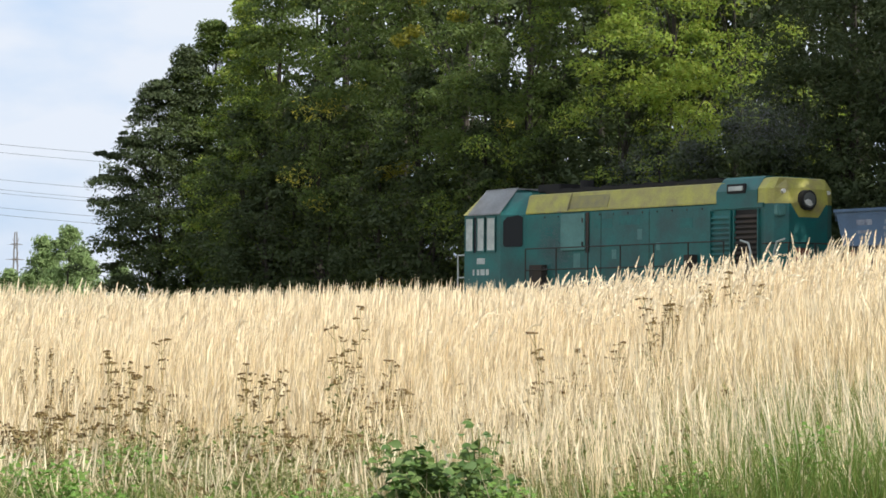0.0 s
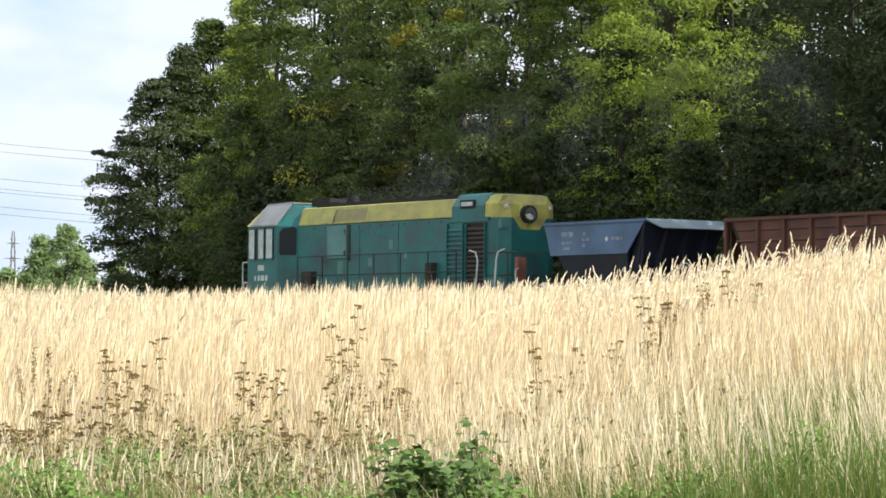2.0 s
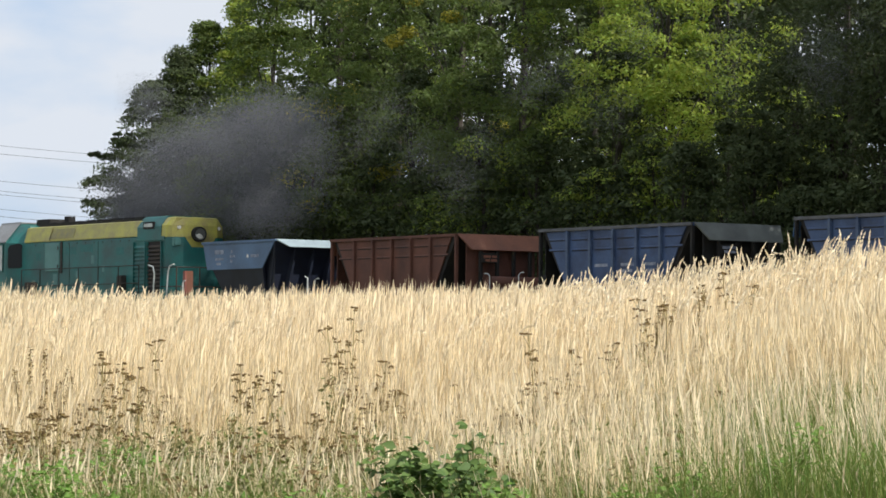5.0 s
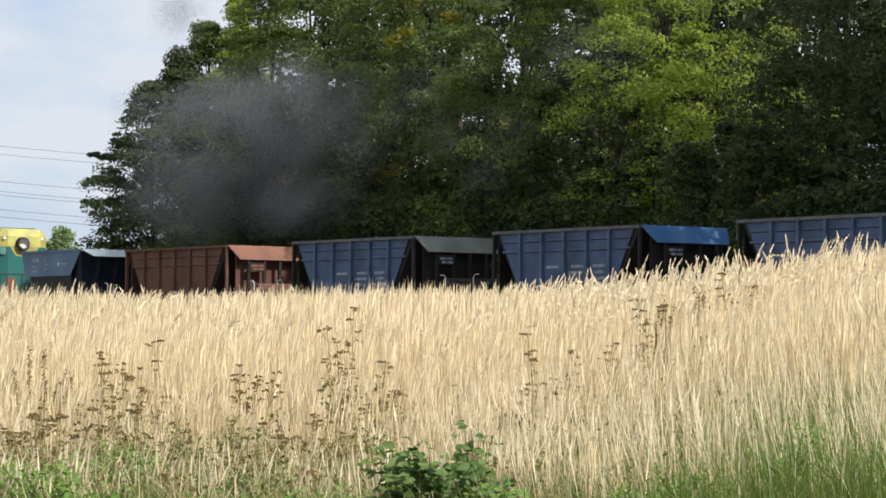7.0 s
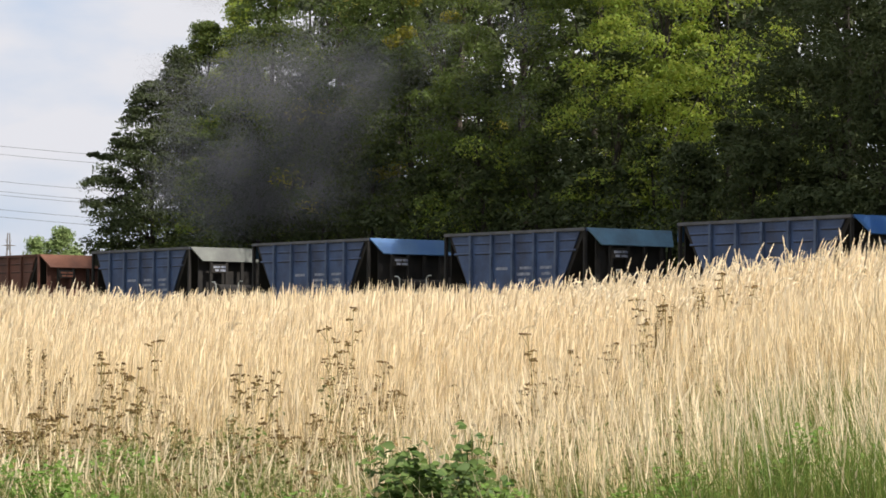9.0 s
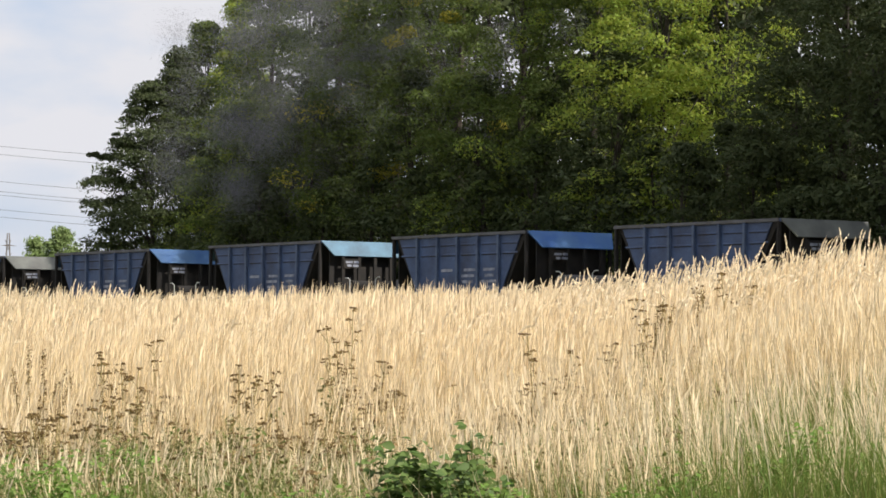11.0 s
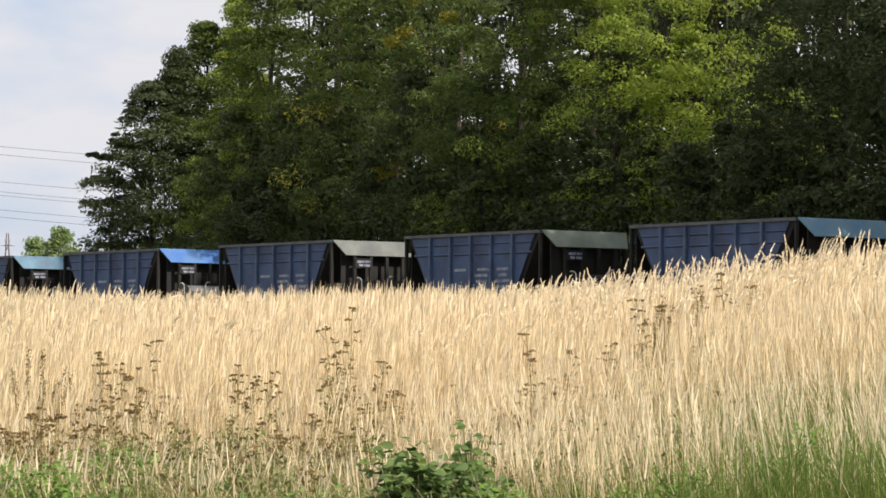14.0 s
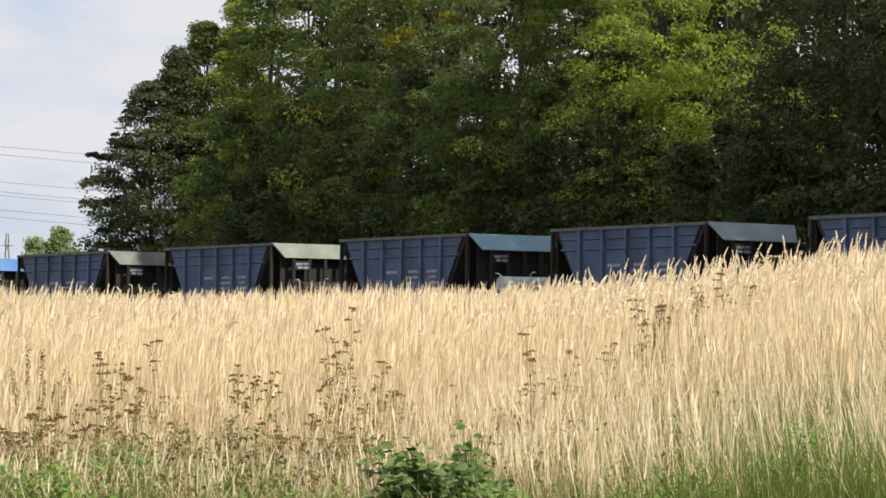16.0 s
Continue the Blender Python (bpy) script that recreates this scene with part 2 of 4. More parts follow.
def railway():
    m = Matrix.Translation(on_track(Q_SIGMA)) @ pose(0, 0, 0, 0, 0, HEAD)
    t = thing("railway_track", "single railway track on a grey ballast bed", "railway", m, kind="structure")
    bm = bmesh.new()
    rings = [[(x, y, z) for y, z in ((-2.9, -.75), (2.9, -.75), (1.7, -.22), (-1.7, -.22))] for x in (-160, 160)]
    part("ballast", loft(bm, rings), "ballast", t)
    for y in (-.755, .755):
        bm = bmesh.new()
        for y0, y1, z0, z1 in ((-.07, .07, -.17, -.15), (-.01, .01, -.15, -.04), (-.036, .036, -.04, 0)):
            box(bm, -160, 160, y + y0, y + y1, z0, z1)
        part("rail", bm, "steel", t)
    bm = bmesh.new()
    for k in range(300):
        x = -80 + k * .62
        box(bm, x, x + .26, -1.3, 1.3, -.24, -.172)
    tagged(part("sleepers", bm, "frame_dark", t), kind="stuff")


# ---- locomotive ----
def wheelset(parent, x, radius):
    """One axle with its two wheels; returns it for keying."""
    bm = bmesh.new()
    tube(bm, [(0, -1.0, 0), (0, 1.0, 0)], .08, 8)
    for y in (-.755, .755):
        disc(bm, (0, y, 0), (0, 1, 0), radius, .13, 24)
        disc(bm, (0, y * .93, 0), (0, 1, 0), radius + .03, .03, 24)
        disc(bm, (0, y * 1.1, 0), (0, 1, 0), radius * .4, .05, 12)
        for k in range(4):
            a = k * math.pi / 2
            disc(bm, (math.cos(a) * radius * .62, y * 1.09, math.sin(a) * radius * .62), (0, 1, 0), radius * .12, .03, 8)
    ob = part("wheelset", bm, "frame_dark", parent)
    ob.location = (x, 0, radius)
    WHEELS.append((ob, x, radius))
    return ob


def bogie(parent, xs, radius):
    x0, x1 = min(xs) - .75, max(xs) + .75
    for y in (-1.02, 1.02):
        bm = bmesh.new()
        prism(bm, [(x0, .62), (x0, .86), (x0 + .5, .98), (x1 - .5, .98), (x1, .86), (x1, .62), (x1 - .4, .5), (x0 + .4, .5)], y - .06, y + .06)
        for x in xs:
            box(bm, x - .2, x + .2, y - .13, y + .13, .36, .74, .02)
            for dx in (-.33, .33):
                disc(bm, (x + dx, y, .85), (0, 0, 1), .09, .26, 10)
        part("bogie_frame", bm, "frame_dark", parent)
    for x in xs:
        wheelset(parent, x, radius)


def buffers(parent, x, way, z=1.05):
    for y in (-.88, .88):
        bm = bmesh.new()
        disc(bm, (x + way * .15, y, z), (1, 0, 0), .11, .32, 12)
        disc(bm, (x + way * .42, y, z), (1, 0, 0), .07, .3, 12)
        disc(bm, (x + way * .57, y, z), (1, 0, 0), .23, .05, 18)
        part("buffer", bm, "frame_dark", parent)
    bm = bmesh.new()
    box(bm, x, x + way * .3, -.1, .1, z - .1, z + .1, .02)
    tube(bm, [(x + way * .3, 0, z), (x + way * .5, 0, z - .05), (x + way * .62, 0, z - .16)], .04, 6)
    part("coupling_hook", bm, "steel", parent)


def hood_ring(x, half, z0, z1, eave, cut):
    """Cross-section of the hood: upright sides, sloped shoulders, flat top."""
    return [(x, half, z0), (x, half, eave), (x, half - cut * .55, z1 - .03), (x, half - cut, z1), (x, -half + cut, z1),
            (x, -half + cut * .55, z1 - .03), (x, -half, eave), (x, -half, z0)]


def locomotive():
    t = thing("diesel_locomotive", "weathered teal and yellow diesel shunting locomotive pulling the hopper train", "locomotive")
    deck = 1.72
    bm = bmesh.new()
    box(bm, -13.7, .75, -1.5, 1.5, 1.32, deck, .03)
    box(bm, -13.4, .5, -1.1, 1.1, .95, 1.32)
    part("underframe", bm, "frame_dark", t)
    bm = bmesh.new()
    box(bm, -8.2, -4.6, -1.35, 1.35, .45, 1.2, .08)
    part("fuel_tank", bm, "frame_dark", t)
    bogie(t, (-1.4, -2.95, -4.5 + .1), .525)
    bogie(t, (-8.9, -10.4, -11.9), .525)
    buffers(t, .75, 1), buffers(t, -13.7, -1)

    # cab: upright sides, roof slopes towards the sides and the front corner
    bm = bmesh.new()
    ring = lambda x, h, s: [(x, 1.5, deck), (x, 1.5, 4.1), (x, 1.5 - .62 * s, 4.1 + h), (x, -1.5 + .62 * s, 4.1 + h), (x, -1.5, 4.1), (x, -1.5, deck)]
    loft(bm, [ring(0, .5, 1), ring(-.14, .66, 1), ring(-1.68, .70, 1), ring(-1.74, .68, 1)])
    cab = part("cab", bm, "teal", t, "teal cab with a grey sloping roof")
    cab.location.x = .22
    bm = bmesh.new()
    for s in (1, -1):
        loft(bm, [[(x, s * 1.56, 4.07), (x, s * .90, h + 4.1), (x, s * .87, h + 4.14), (x, s * 1.54, 4.12)] for x, h in ((-.22, .70), (-1.76, .72))])
    box(bm, -1.76, -.22, -.9, .9, 4.80, 4.84)
    part("roof", bm, "roof_grey", cab, "grey sloping cab roof")
    for s in (1, -1):
        bm = bmesh.new()
        loft(bm, [[(x, s * 1.545, 4.09), (x, s * .90, h + 4.1), (x, s * .86, h + 4.12), (x, s * 1.52, 4.1)] for x, h in ((.015, .50), (-.21, .68))])
        part("roof_edge", bm, "yellow", cab, "yellow front edge of the roof")
    bm = bmesh.new()
    box(bm, -1.54, -.06, 1.5, 1.508, 3.0, 4.02)
    part("window_opening", bm, "glass", cab, "dark opening of the cab windows")
    for x0, x1 in ((-.09, -.44), (-.66, -.98), (-1.12, -1.5)):
        bm = bmesh.new()
        box(bm, x1, x0, 1.509, 1.522, 3.05, 3.98)
        win = part("window", bm, "curtain", cab, "pale curtained window pane")
        bm = bmesh.new()
        for a, b, c, d in ((x1 - .025, x0 + .025, 3.0, 3.05), (x1 - .025, x0 + .025, 3.98, 4.02), (x1 - .025, x1, 3.05, 3.98), (x0, x0 + .025, 3.05, 3.98)):
            box(bm, a, b, 1.509, 1.54, c, d)
        part("window_frame", bm, "teal", win)
    # slanted corner between the cab and the hood, with its dark window
    bm = bmesh.new()
    loft(bm, [[(-1.74, 1.5, z), (-2.42, 1.1, z), (-2.42, .6, z), (-1.74, .6, z)] for z in (deck, 4.05)] )
    loft(bm, [[(-1.74, 1.48, 4.05), (-2.42, 1.08, 4.05), (-2.42, .6, 4.05), (-1.74, .6, 4.05)], [(-1.74, 1.0, 4.7), (-2.3, .8, 4.7), (-2.3, .6, 4.7), (-1.74, .6, 4.7)]])
    part("corner_wall", bm, "teal", cab)
    bm = bmesh.new()
    d = Vector((-.68, -.4, 0)).normalized()
    nrm = Vector((-.4, .68, 0)).normalized()
    c = Vector((-2.08, 1.3, 0)) + nrm * .004
    ring_pts = [(-.3, 3.2), (-.26, 3.14), (.26, 3.14), (.3, 3.2), (.3, 3.98), (.16, 4.04), (-.2, 3.98), (-.3, 3.86)]
    loft(bm, [[c + d * a + Vector((0, 0, z)) + nrm * o for a, z in ring_pts] for o in (0, .02)])
    part("window", bm, "glass", cab, "dark corner window")
    # writing on the cab side
    for x0, x1, z in ((-.62, -1.0, 2.66), (-.42, -.5, 2.34), (-.62, -.74, 2.34), (-.80, -1.0, 2.34), (-1.06, -1.2, 2.34)):
        bm = bmesh.new()
        box(bm, x1, x0, 1.503, 1.509, z, z + .17)
        part("marking", bm, "curtain", cab, "pale painted marking")

    # long hood in two colours
    bm = bmesh.new()
    loft(bm, [hood_ring(x, 1.1, deck, 4.06, 4.03, .04) for x in (-1.75, -10.6)])
    hood = part("hood", bm, "teal", t, "weathered teal engine hood")
    bm = bmesh.new()
    loft(bm, [hood_ring(x, 1.11, 4.06, 4.62, 4.1, .25) for x in (-2.2, -10.62)])
    part("hood_band", bm, "yellow", hood, "faded yellow upper band with rust stains")
    bm = bmesh.new()
    loft(bm, [[(x, 1.115, 4.14), (x, 1.0, 4.5), (x, .97, 4.5), (x, 1.08, 4.14)] for x in (-4.15, -5.9)])
    part("rust_patch", bm, "stained", hood, "brown stained patch on the yellow band")
    bm = bmesh.new()
    box(bm, -10.5, -2.6, -.72, .72, 4.62, 4.74, .02)
    for x in np.arange(-10, -3, .9):
        box(bm, x, x + .5, -.6, .6, 4.74, 4.78)
    part("roof_deck", bm, "black", t, "sooty black roof deck")
    bm = bmesh.new()
    box(bm, -3.0, -1.95, -.5, .5, 4.7, 4.93, .03)
    part("roof_box", bm, "black", t)
    bm = bmesh.new()
    disc(bm, (-3.6, 0, 4.86), (0, 0, 1), .2, .3, 16)
    part("exhaust_stack", bm, "black", t)
    # seams, doors and hinges along the hood side
    for x in (-5.62, -7.7):
        bm = bmesh.new()
        box(bm, x - .006, x + .006, 1.1, 1.108, deck, 4.0)
        part("seam", bm, "frame_dark", hood)
    bm = bmesh.new()
    box(bm, -4.95, -3.85, 1.1, 1.15, 2.98, 4.0, .015)
    door = part("side_door", bm, "teal_pale", hood, "pale teal side door")
    for z in (3.15, 3.8):
        bm = bmesh.new()
        disc(bm, (-4.86, 1.165, z), (0, 0, 1), .02, .12, 8)
        part("hinge", bm, "frame_dark", door)
    bm = bmesh.new()
    box(bm, -5.1, -4.97, 1.1, 1.13, 2.9, 4.02)
    part("door_gap", bm, "frame_dark", hood)
    for x, z, w in ((-7.2, 3.2, .22), (-8.0, 2.9, .16), (-4.4, 2.5, .3), (-6.1, 2.7, .2)):
        bm = bmesh.new()
        box(bm, x - w, x, 1.1, 1.105, z, z + w * 1.3)
        part("patch", bm, "teal_pale", hood)

    for x0, x1, z in ((-5.3, -6.1, 3.72), (-6.4, -7.3, 3.78), (-3.1, -3.45, 3.55), (-9.0, -9.5, 3.62)):     # sooty smears under the eaves
        bm = bmesh.new()
        box(bm, x1, x0, 1.1, 1.104, z - .16, z + .1)
        part("soot_smear", bm, "teal_sooty", hood, "dull sooty smear on the teal paint")
    for x in np.arange(-9.9, -2.6, .62):
        bm = bmesh.new()
        disc(bm, (x, 1.112, 3.94), (0, 1, 0), .022, .02, 8)
        part("bolt", bm, "frame_dark", hood)
    bm = bmesh.new()
    box(bm, -10.2, -2.5, 1.1, 1.16, 1.9, 2.0)
    part("sill_strip", bm, "frame_dark", hood)
    bm = bmesh.new()
    tube(bm, [(-4.17, 1.15, 4.1), (-4.17, 1.02, 4.5), (-4.17, .95, 4.6)], .022)
    part("weld_strip", bm, "stained", hood)
    for x0, x1, z in ((-3.2, -2.6, 2.6), (-9.7, -9.35, 2.74)):
        bm = bmesh.new()
        box(bm, x0, x1, 1.0, 1.3, deck, z, .02)
        part("walkway_locker", bm, "frame_dark", hood, "dark locker on the walkway")
    # radiator section and rounded end
    def end_ring(z, grow):
        h = 1.12 + grow
        return [(-10.2, h, z), (-12.4, h, z), (-12.6, h - .12, z), (-12.8 - grow, h - .45, z), (-12.8 - grow, -h + .45, z),
                (-12.6, -h + .12, z), (-12.4, -h, z), (-10.2, -h, z)]
    bm = bmesh.new()
    loft(bm, [end_ring(deck, 0), end_ring(4.0, 0)])
    nose = part("nose", bm, "teal", t, "teal rounded hood end")
    bm = bmesh.new()
    loft(bm, [[(x, 1.14, 4.0), (x, 1.14, 4.36), (x, .9, 4.68), (x, .8, 4.74), (x, -.8, 4.74), (x, -.9, 4.68), (x, -1.14, 4.36), (x, -1.14, 4.0)] for x in (-10.5, -12.1)])
    part("radiator_top", bm, "teal", nose)
    bm = bmesh.new()
    r0 = end_ring(4.0, .004)
    r1 = [(max(x, -12.74), y * .98, 4.40) for x, y, z in r0]
    r2 = [(max(x, -12.56), y * .80, 4.66) for x, y, z in r0]
    r3 = [(max(x, -12.4), y * .66, 4.70) for x, y, z in r0]
    move = lambda r: [(min(x, -12.1), y, z) for x, y, z in r]
    loft(bm, [move(r0), move(r1), move(r2), move(r3)])
    part("nose_cap", bm, "yellow", nose, "yellow rounded cap of the hood end")
    bm = bmesh.new()
    face = [(.62, 4.02), (-.62, 4.02), (-.34, 3.66), (.34, 3.66)]
    loft(bm, [[(x, y, z) for y, z in face] for x in (-12.802, -12.812)])
    part("nose_panel", bm, "yellow", nose, "yellow tapering panel under the headlight")
    bm = bmesh.new()
    tube(bm, [(-12.6, .1, 4.1), (-12.95, .1, 4.1)], .26, 20)
    lamp = part("headlight", bm, "black", nose, "round headlight in a black rim")
    bm = bmesh.new()
    disc(bm, (-12.955, .1, 4.1), (1, 0, 0), .2, .02, 20)
    part("headlight_lens", bm, "lens", lamp)
    # the lens's bright reflection, drawn as a white crescent
    bm = bmesh.new()
    prism(bm, [(.19, -.02), (.13, -.11), (0, -.16), (-.1, -.13), (-.06, -.03), (.05, .02)], -.006, .006)
    glint = part("lens_glint", bm, "white", lamp, "bright reflection painted on the lower half of the lens")
    glint.rotation_euler = (0, 0, math.pi / 2)
    glint.location = (-12.972, .1, 4.1)
    for y in (.78, -.78):
        bm = bmesh.new()
        disc(bm, (-12.68, y, 4.32), (1, 0, 0), .06, .12, 12)
        part("marker_light", bm, "white", nose)
    bm = bmesh.new()
    box(bm, -12.76, -12.45, .62, 1.0, 3.68, 3.98, .03)
    part("corner_lamp_box", bm, "teal_pale", nose)
    bm = bmesh.new()
    box(bm, -11.58, -11.02, 1.1, 1.19, 4.36, 4.48, .01)
    plate = part("number_box", bm, "curtain", nose, "white number box in a black frame")
    bm = bmesh.new()
    box(bm, -11.66, -10.94, 1.1, 1.17, 4.29, 4.54, .01)
    part("number_frame", bm, "black", nose)
    for x0, x1, dark in ((-11.12, -10.3, "teal"), (-12.2, -11.24, "black")):
        bm = bmesh.new()
        box(bm, x0, x1, 1.10, 1.128, 2.0, 3.86)
        back = part("louvre_panel", bm, "black" if dark == "black" else "teal", nose)
        for z in np.arange(2.06, 3.8, .135):
            bm = bmesh.new()
            loft(bm, [[(x, 1.128, z), (x, 1.185, z - .03), (x, 1.185, z - .012), (x, 1.128, z + .055)] for x in (x0 + .03, x1 - .03)])
            part("slat", bm, "frame_dark" if dark == "black" else "teal", back)
        for a in (x0, x1 - .03):
            bm = bmesh.new()
            box(bm, a, a + .03, 1.128, 1.2, 2.0, 3.86)
            part("frame", bm, "teal", back)
    bm = bmesh.new()
    box(bm, -12.35, -10.25, 1.12, 1.17, 3.9, 4.02)
    part("ledge", bm, "teal", nose)
    # handrails along the walkway and round both platforms
    posts = [(-2.6 - 1.42 * k, 1.42) for k in range(7)]
    for x, y in posts:
        bm = bmesh.new()
        tube(bm, [(x, y, deck), (x, y, 3.05)], .02)
        part("rail_post", bm, "frame_dark", t)
    for z in (3.05, 2.45):
        bm = bmesh.new()
        tube(bm, [(-2.6, 1.42, z), (-11.1, 1.42, z)], .017)
        part("handrail", bm, "frame_dark", t)
    for x, way in ((-12.1, 1), (-13.0, -1)):
        bm = bmesh.new()
        tube(bm, [(x, 1.44, deck), (x - .1, 1.44, 2.75), (x - .1 + .1 * way, 1.44, 2.98), (x - .1 + .4 * way, 1.44, 3.05)], .026)
        part("grab_rail", bm, "curtain", t, "white painted grab rail")
    for x, way in ((.68, 1), (-13.6, -1)):
        for y in (-1.4, -.5, .5, 1.4):
            bm = bmesh.new()
            tube(bm, [(x, y, deck), (x, y, 2.95)], .022)
            part("rail_post", bm, "frame_dark" if way < 0 else "curtain", t)
        for z in (2.95, 2.3):
            bm = bmesh.new()
            tube(bm, [(x - way * 1.0, 1.4, z), (x, 1.4, z), (x, -1.4, z), (x - way * 1.0, -1.4, z)], .02)
            part("handrail", bm, "frame_dark" if way < 0 else "curtain", t)
    for y in (.95, -.95):
        bm = bmesh.new()
        box(bm, -13.72, -13.6, y - .13, y + .13, deck, 2.82, .01)
        p = part("end_post", bm, "rust_pale", t, "faded white and red end post")
        bm = bmesh.new()
        box(bm, -13.735, -13.6, y + .131, y + .2, deck, 2.82)
        part("stripe", bm, "red", p)
    return t


# ---- wagons ----
def wagon_base(t, x0, x1, axles):
    bm = bmesh.new()
    for y in (-1.15, 1.15):
        box(bm, x1, x0, y - .08, y + .08, 1.0, 1.3)
    for x in np.linspace(x1 + .1, x0 - .1, 7):
        box(bm, x - .07, x + .07, -1.15, 1.15, 1.05, 1.25)
    box(bm, x0 - .12, x0, -1.35, 1.35, .85, 1.3)
    box(bm, x1, x1 + .12, -1.35, 1.35, .85, 1.3)
    part("underframe", bm, "frame_dark", t)
    for pair in axles:
        bogie(t, pair, .46)
    buffers(t, x0, 1), buffers(t, x1, -1)


def hopper_wagon(paint, end_paint, label, m, tank="black"):
    t = thing("hopper_wagon", label, "freight wagon", m, "hopper wagons of the train")
    L, H, W = 6.55, 3.6, 1.52
    wagon_base(t, 1.38, -7.93, ((.55, -1.1), (-5.45, -7.1)))
    # bin: four sloping sheets round the load space
    bm = bmesh.new()
    top = [(-.06, W - .05), (-L + .06, W - .05), (-L + .06, -W + .05), (-.06, -W + .05)]
    low = [(-1.55, W - .1), (-L + 1.55, W - .1), (-L + 1.55, -W + .1), (-1.55, -W + .1)]
    loft(bm, [[(x, y, H - .04) for x, y in top], [(x, y, 1.15) for x, y in low]])
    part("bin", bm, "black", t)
    for s in (1, -1):
        bm = bmesh.new()
        prism(bm, [(-.28, H - .1), (-L + .28, H - .1), (-L + 1.45, 1.45), (-1.45, 1.45)], s * (W - .04), s * (W - .01))
        side = part("side_panel", bm, paint, t)
        for k in range(7):
            x = -.28 - (L - .56) * k / 6
            zl = 1.45 if 1 < k < 5 else (H - .25 if k in (0, 6) else 1.6)
            if k in (0, 6):
                continue
            bm = bmesh.new()
            box(bm, x - .05, x + .05, s * (W - .01), s * (W + .075), zl, H - .08, .008)
            part("rib", bm, "blue_highlight" if paint == "blue" else paint, side)
        for k in range(6):
            x = -.28 - (L - .56) * (k + .5) / 6
            for z, w in ((H - .62, .36), (H - .33, .37)):     # pressed beads, each with its shadow painted as a black strip beneath
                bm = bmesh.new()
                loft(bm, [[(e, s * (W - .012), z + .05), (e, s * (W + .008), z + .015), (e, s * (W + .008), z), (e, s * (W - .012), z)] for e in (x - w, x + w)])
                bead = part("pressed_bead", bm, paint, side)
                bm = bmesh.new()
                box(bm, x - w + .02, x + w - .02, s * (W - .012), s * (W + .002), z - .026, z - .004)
                part("bead_shadow", bm, "black", bead)
        for x in (-.02, -L + .02):
            bm = bmesh.new()
            box(bm, x - .04, x + .04, s * (W - .06), s * (W + .04), 1.3, H - .05, .008)
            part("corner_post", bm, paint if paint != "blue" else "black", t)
        bm = bmesh.new()
        box(bm, -L - .02, .04, s * (W - .06), s * (W + .06), H - .09, H, .012)
        part("top_rim", bm, paint if paint == "rust" else "rim_grey", t)
    for x in (.0, -L + .0):
        bm = bmesh.new()
        box(bm, x - .05, x + .05, -W, W, H - .09, H - .004)
        part("top_rim", bm, paint, t)
    # sloping end aprons, tapering downwards
    for x, way in ((-L, -1), (0, 1)):
        bm = bmesh.new()
        loft(bm, [[(x + way * .02, W, H - .02), (x + way * .02, -W, H - .02), (x + way * .05, -W, H), (x + way * .05, W, H)],
                  [(x + way * .38, 1.25, H - .49), (x + way * .38, -1.30, H - .49), (x + way * .41, -1.30, H - .47), (x + way * .41, 1.25, H - .47)]])
        part("end_apron", bm, end_paint, t, "sloping end apron of lighter paint")
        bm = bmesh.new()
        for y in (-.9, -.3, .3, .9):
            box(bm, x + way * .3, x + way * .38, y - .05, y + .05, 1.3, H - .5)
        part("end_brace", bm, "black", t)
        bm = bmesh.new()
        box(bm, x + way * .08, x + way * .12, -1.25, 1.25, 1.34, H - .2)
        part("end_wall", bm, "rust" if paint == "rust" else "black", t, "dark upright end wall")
        bm = bmesh.new()
        disc(bm, (x + way * .7, -.1, 2.15), (0, 1, 0), .21, 1.9, 14)
        part("air_tank", bm, tank, t)
        bm = bmesh.new()
        box(bm, x + way * .1, x + way * 1.35, -1.3, 1.3, 1.3, 1.36)
        part("end_platform", bm, "frame_dark", t)
        for y in (-1.28, 1.28):
            bm = bmesh.new()
            tube(bm, [(x + way * 1.3, y, 1.3), (x + way * 1.3, y, 2.35), (x + way * 1.2, y, 2.42), (x + way * 1.05, y, 2.42)], .015)
            part("grab_rail", bm, "curtain", t, "pale grab rail")
        bm = bmesh.new()
        box(bm, x + way * .39, x + way * .41, .32, .92, H - .84, H - .56)
        plate = part("data_plate", bm, "black", t, "black plate with two pale lines of writing")
        for y, w, z in ((.84, .26, .66), (.54, .18, .66), (.78, .16, .77), (.58, .22, .77)):
            bm = bmesh.new()
            box(bm, x + way * .409, x + way * .414, y - w, y, H - z - .035, H - z + .035)
            part("marking", bm, "rust_pale" if paint == "rust" else "chalk", plate)
        bm = bmesh.new()
        for z in (1.62, 1.9):
            tube(bm, [(x + way * 1.3, 1.2, z), (x + way * 1.3, -1.2, z)], .018)
        part("end_rail", bm, "rim_grey", t)
    for k, rows in ((2, 1), (3, 3), (4, 4)) if paint == "blue" else ():
        for r in range(rows):
            bm = bmesh.new()
            x = -.28 - (L - .56) * (k + .5) / 6
            box(bm, x - .34 + .06 * ((r + k) % 3), x + .2 + .07 * ((r * 2 + k) % 3), W - .008, W - .002, H - 1.1 - .17 * r, H - 1.02 - .17 * r)
            part("marking", bm, "chalk", t)
    return t


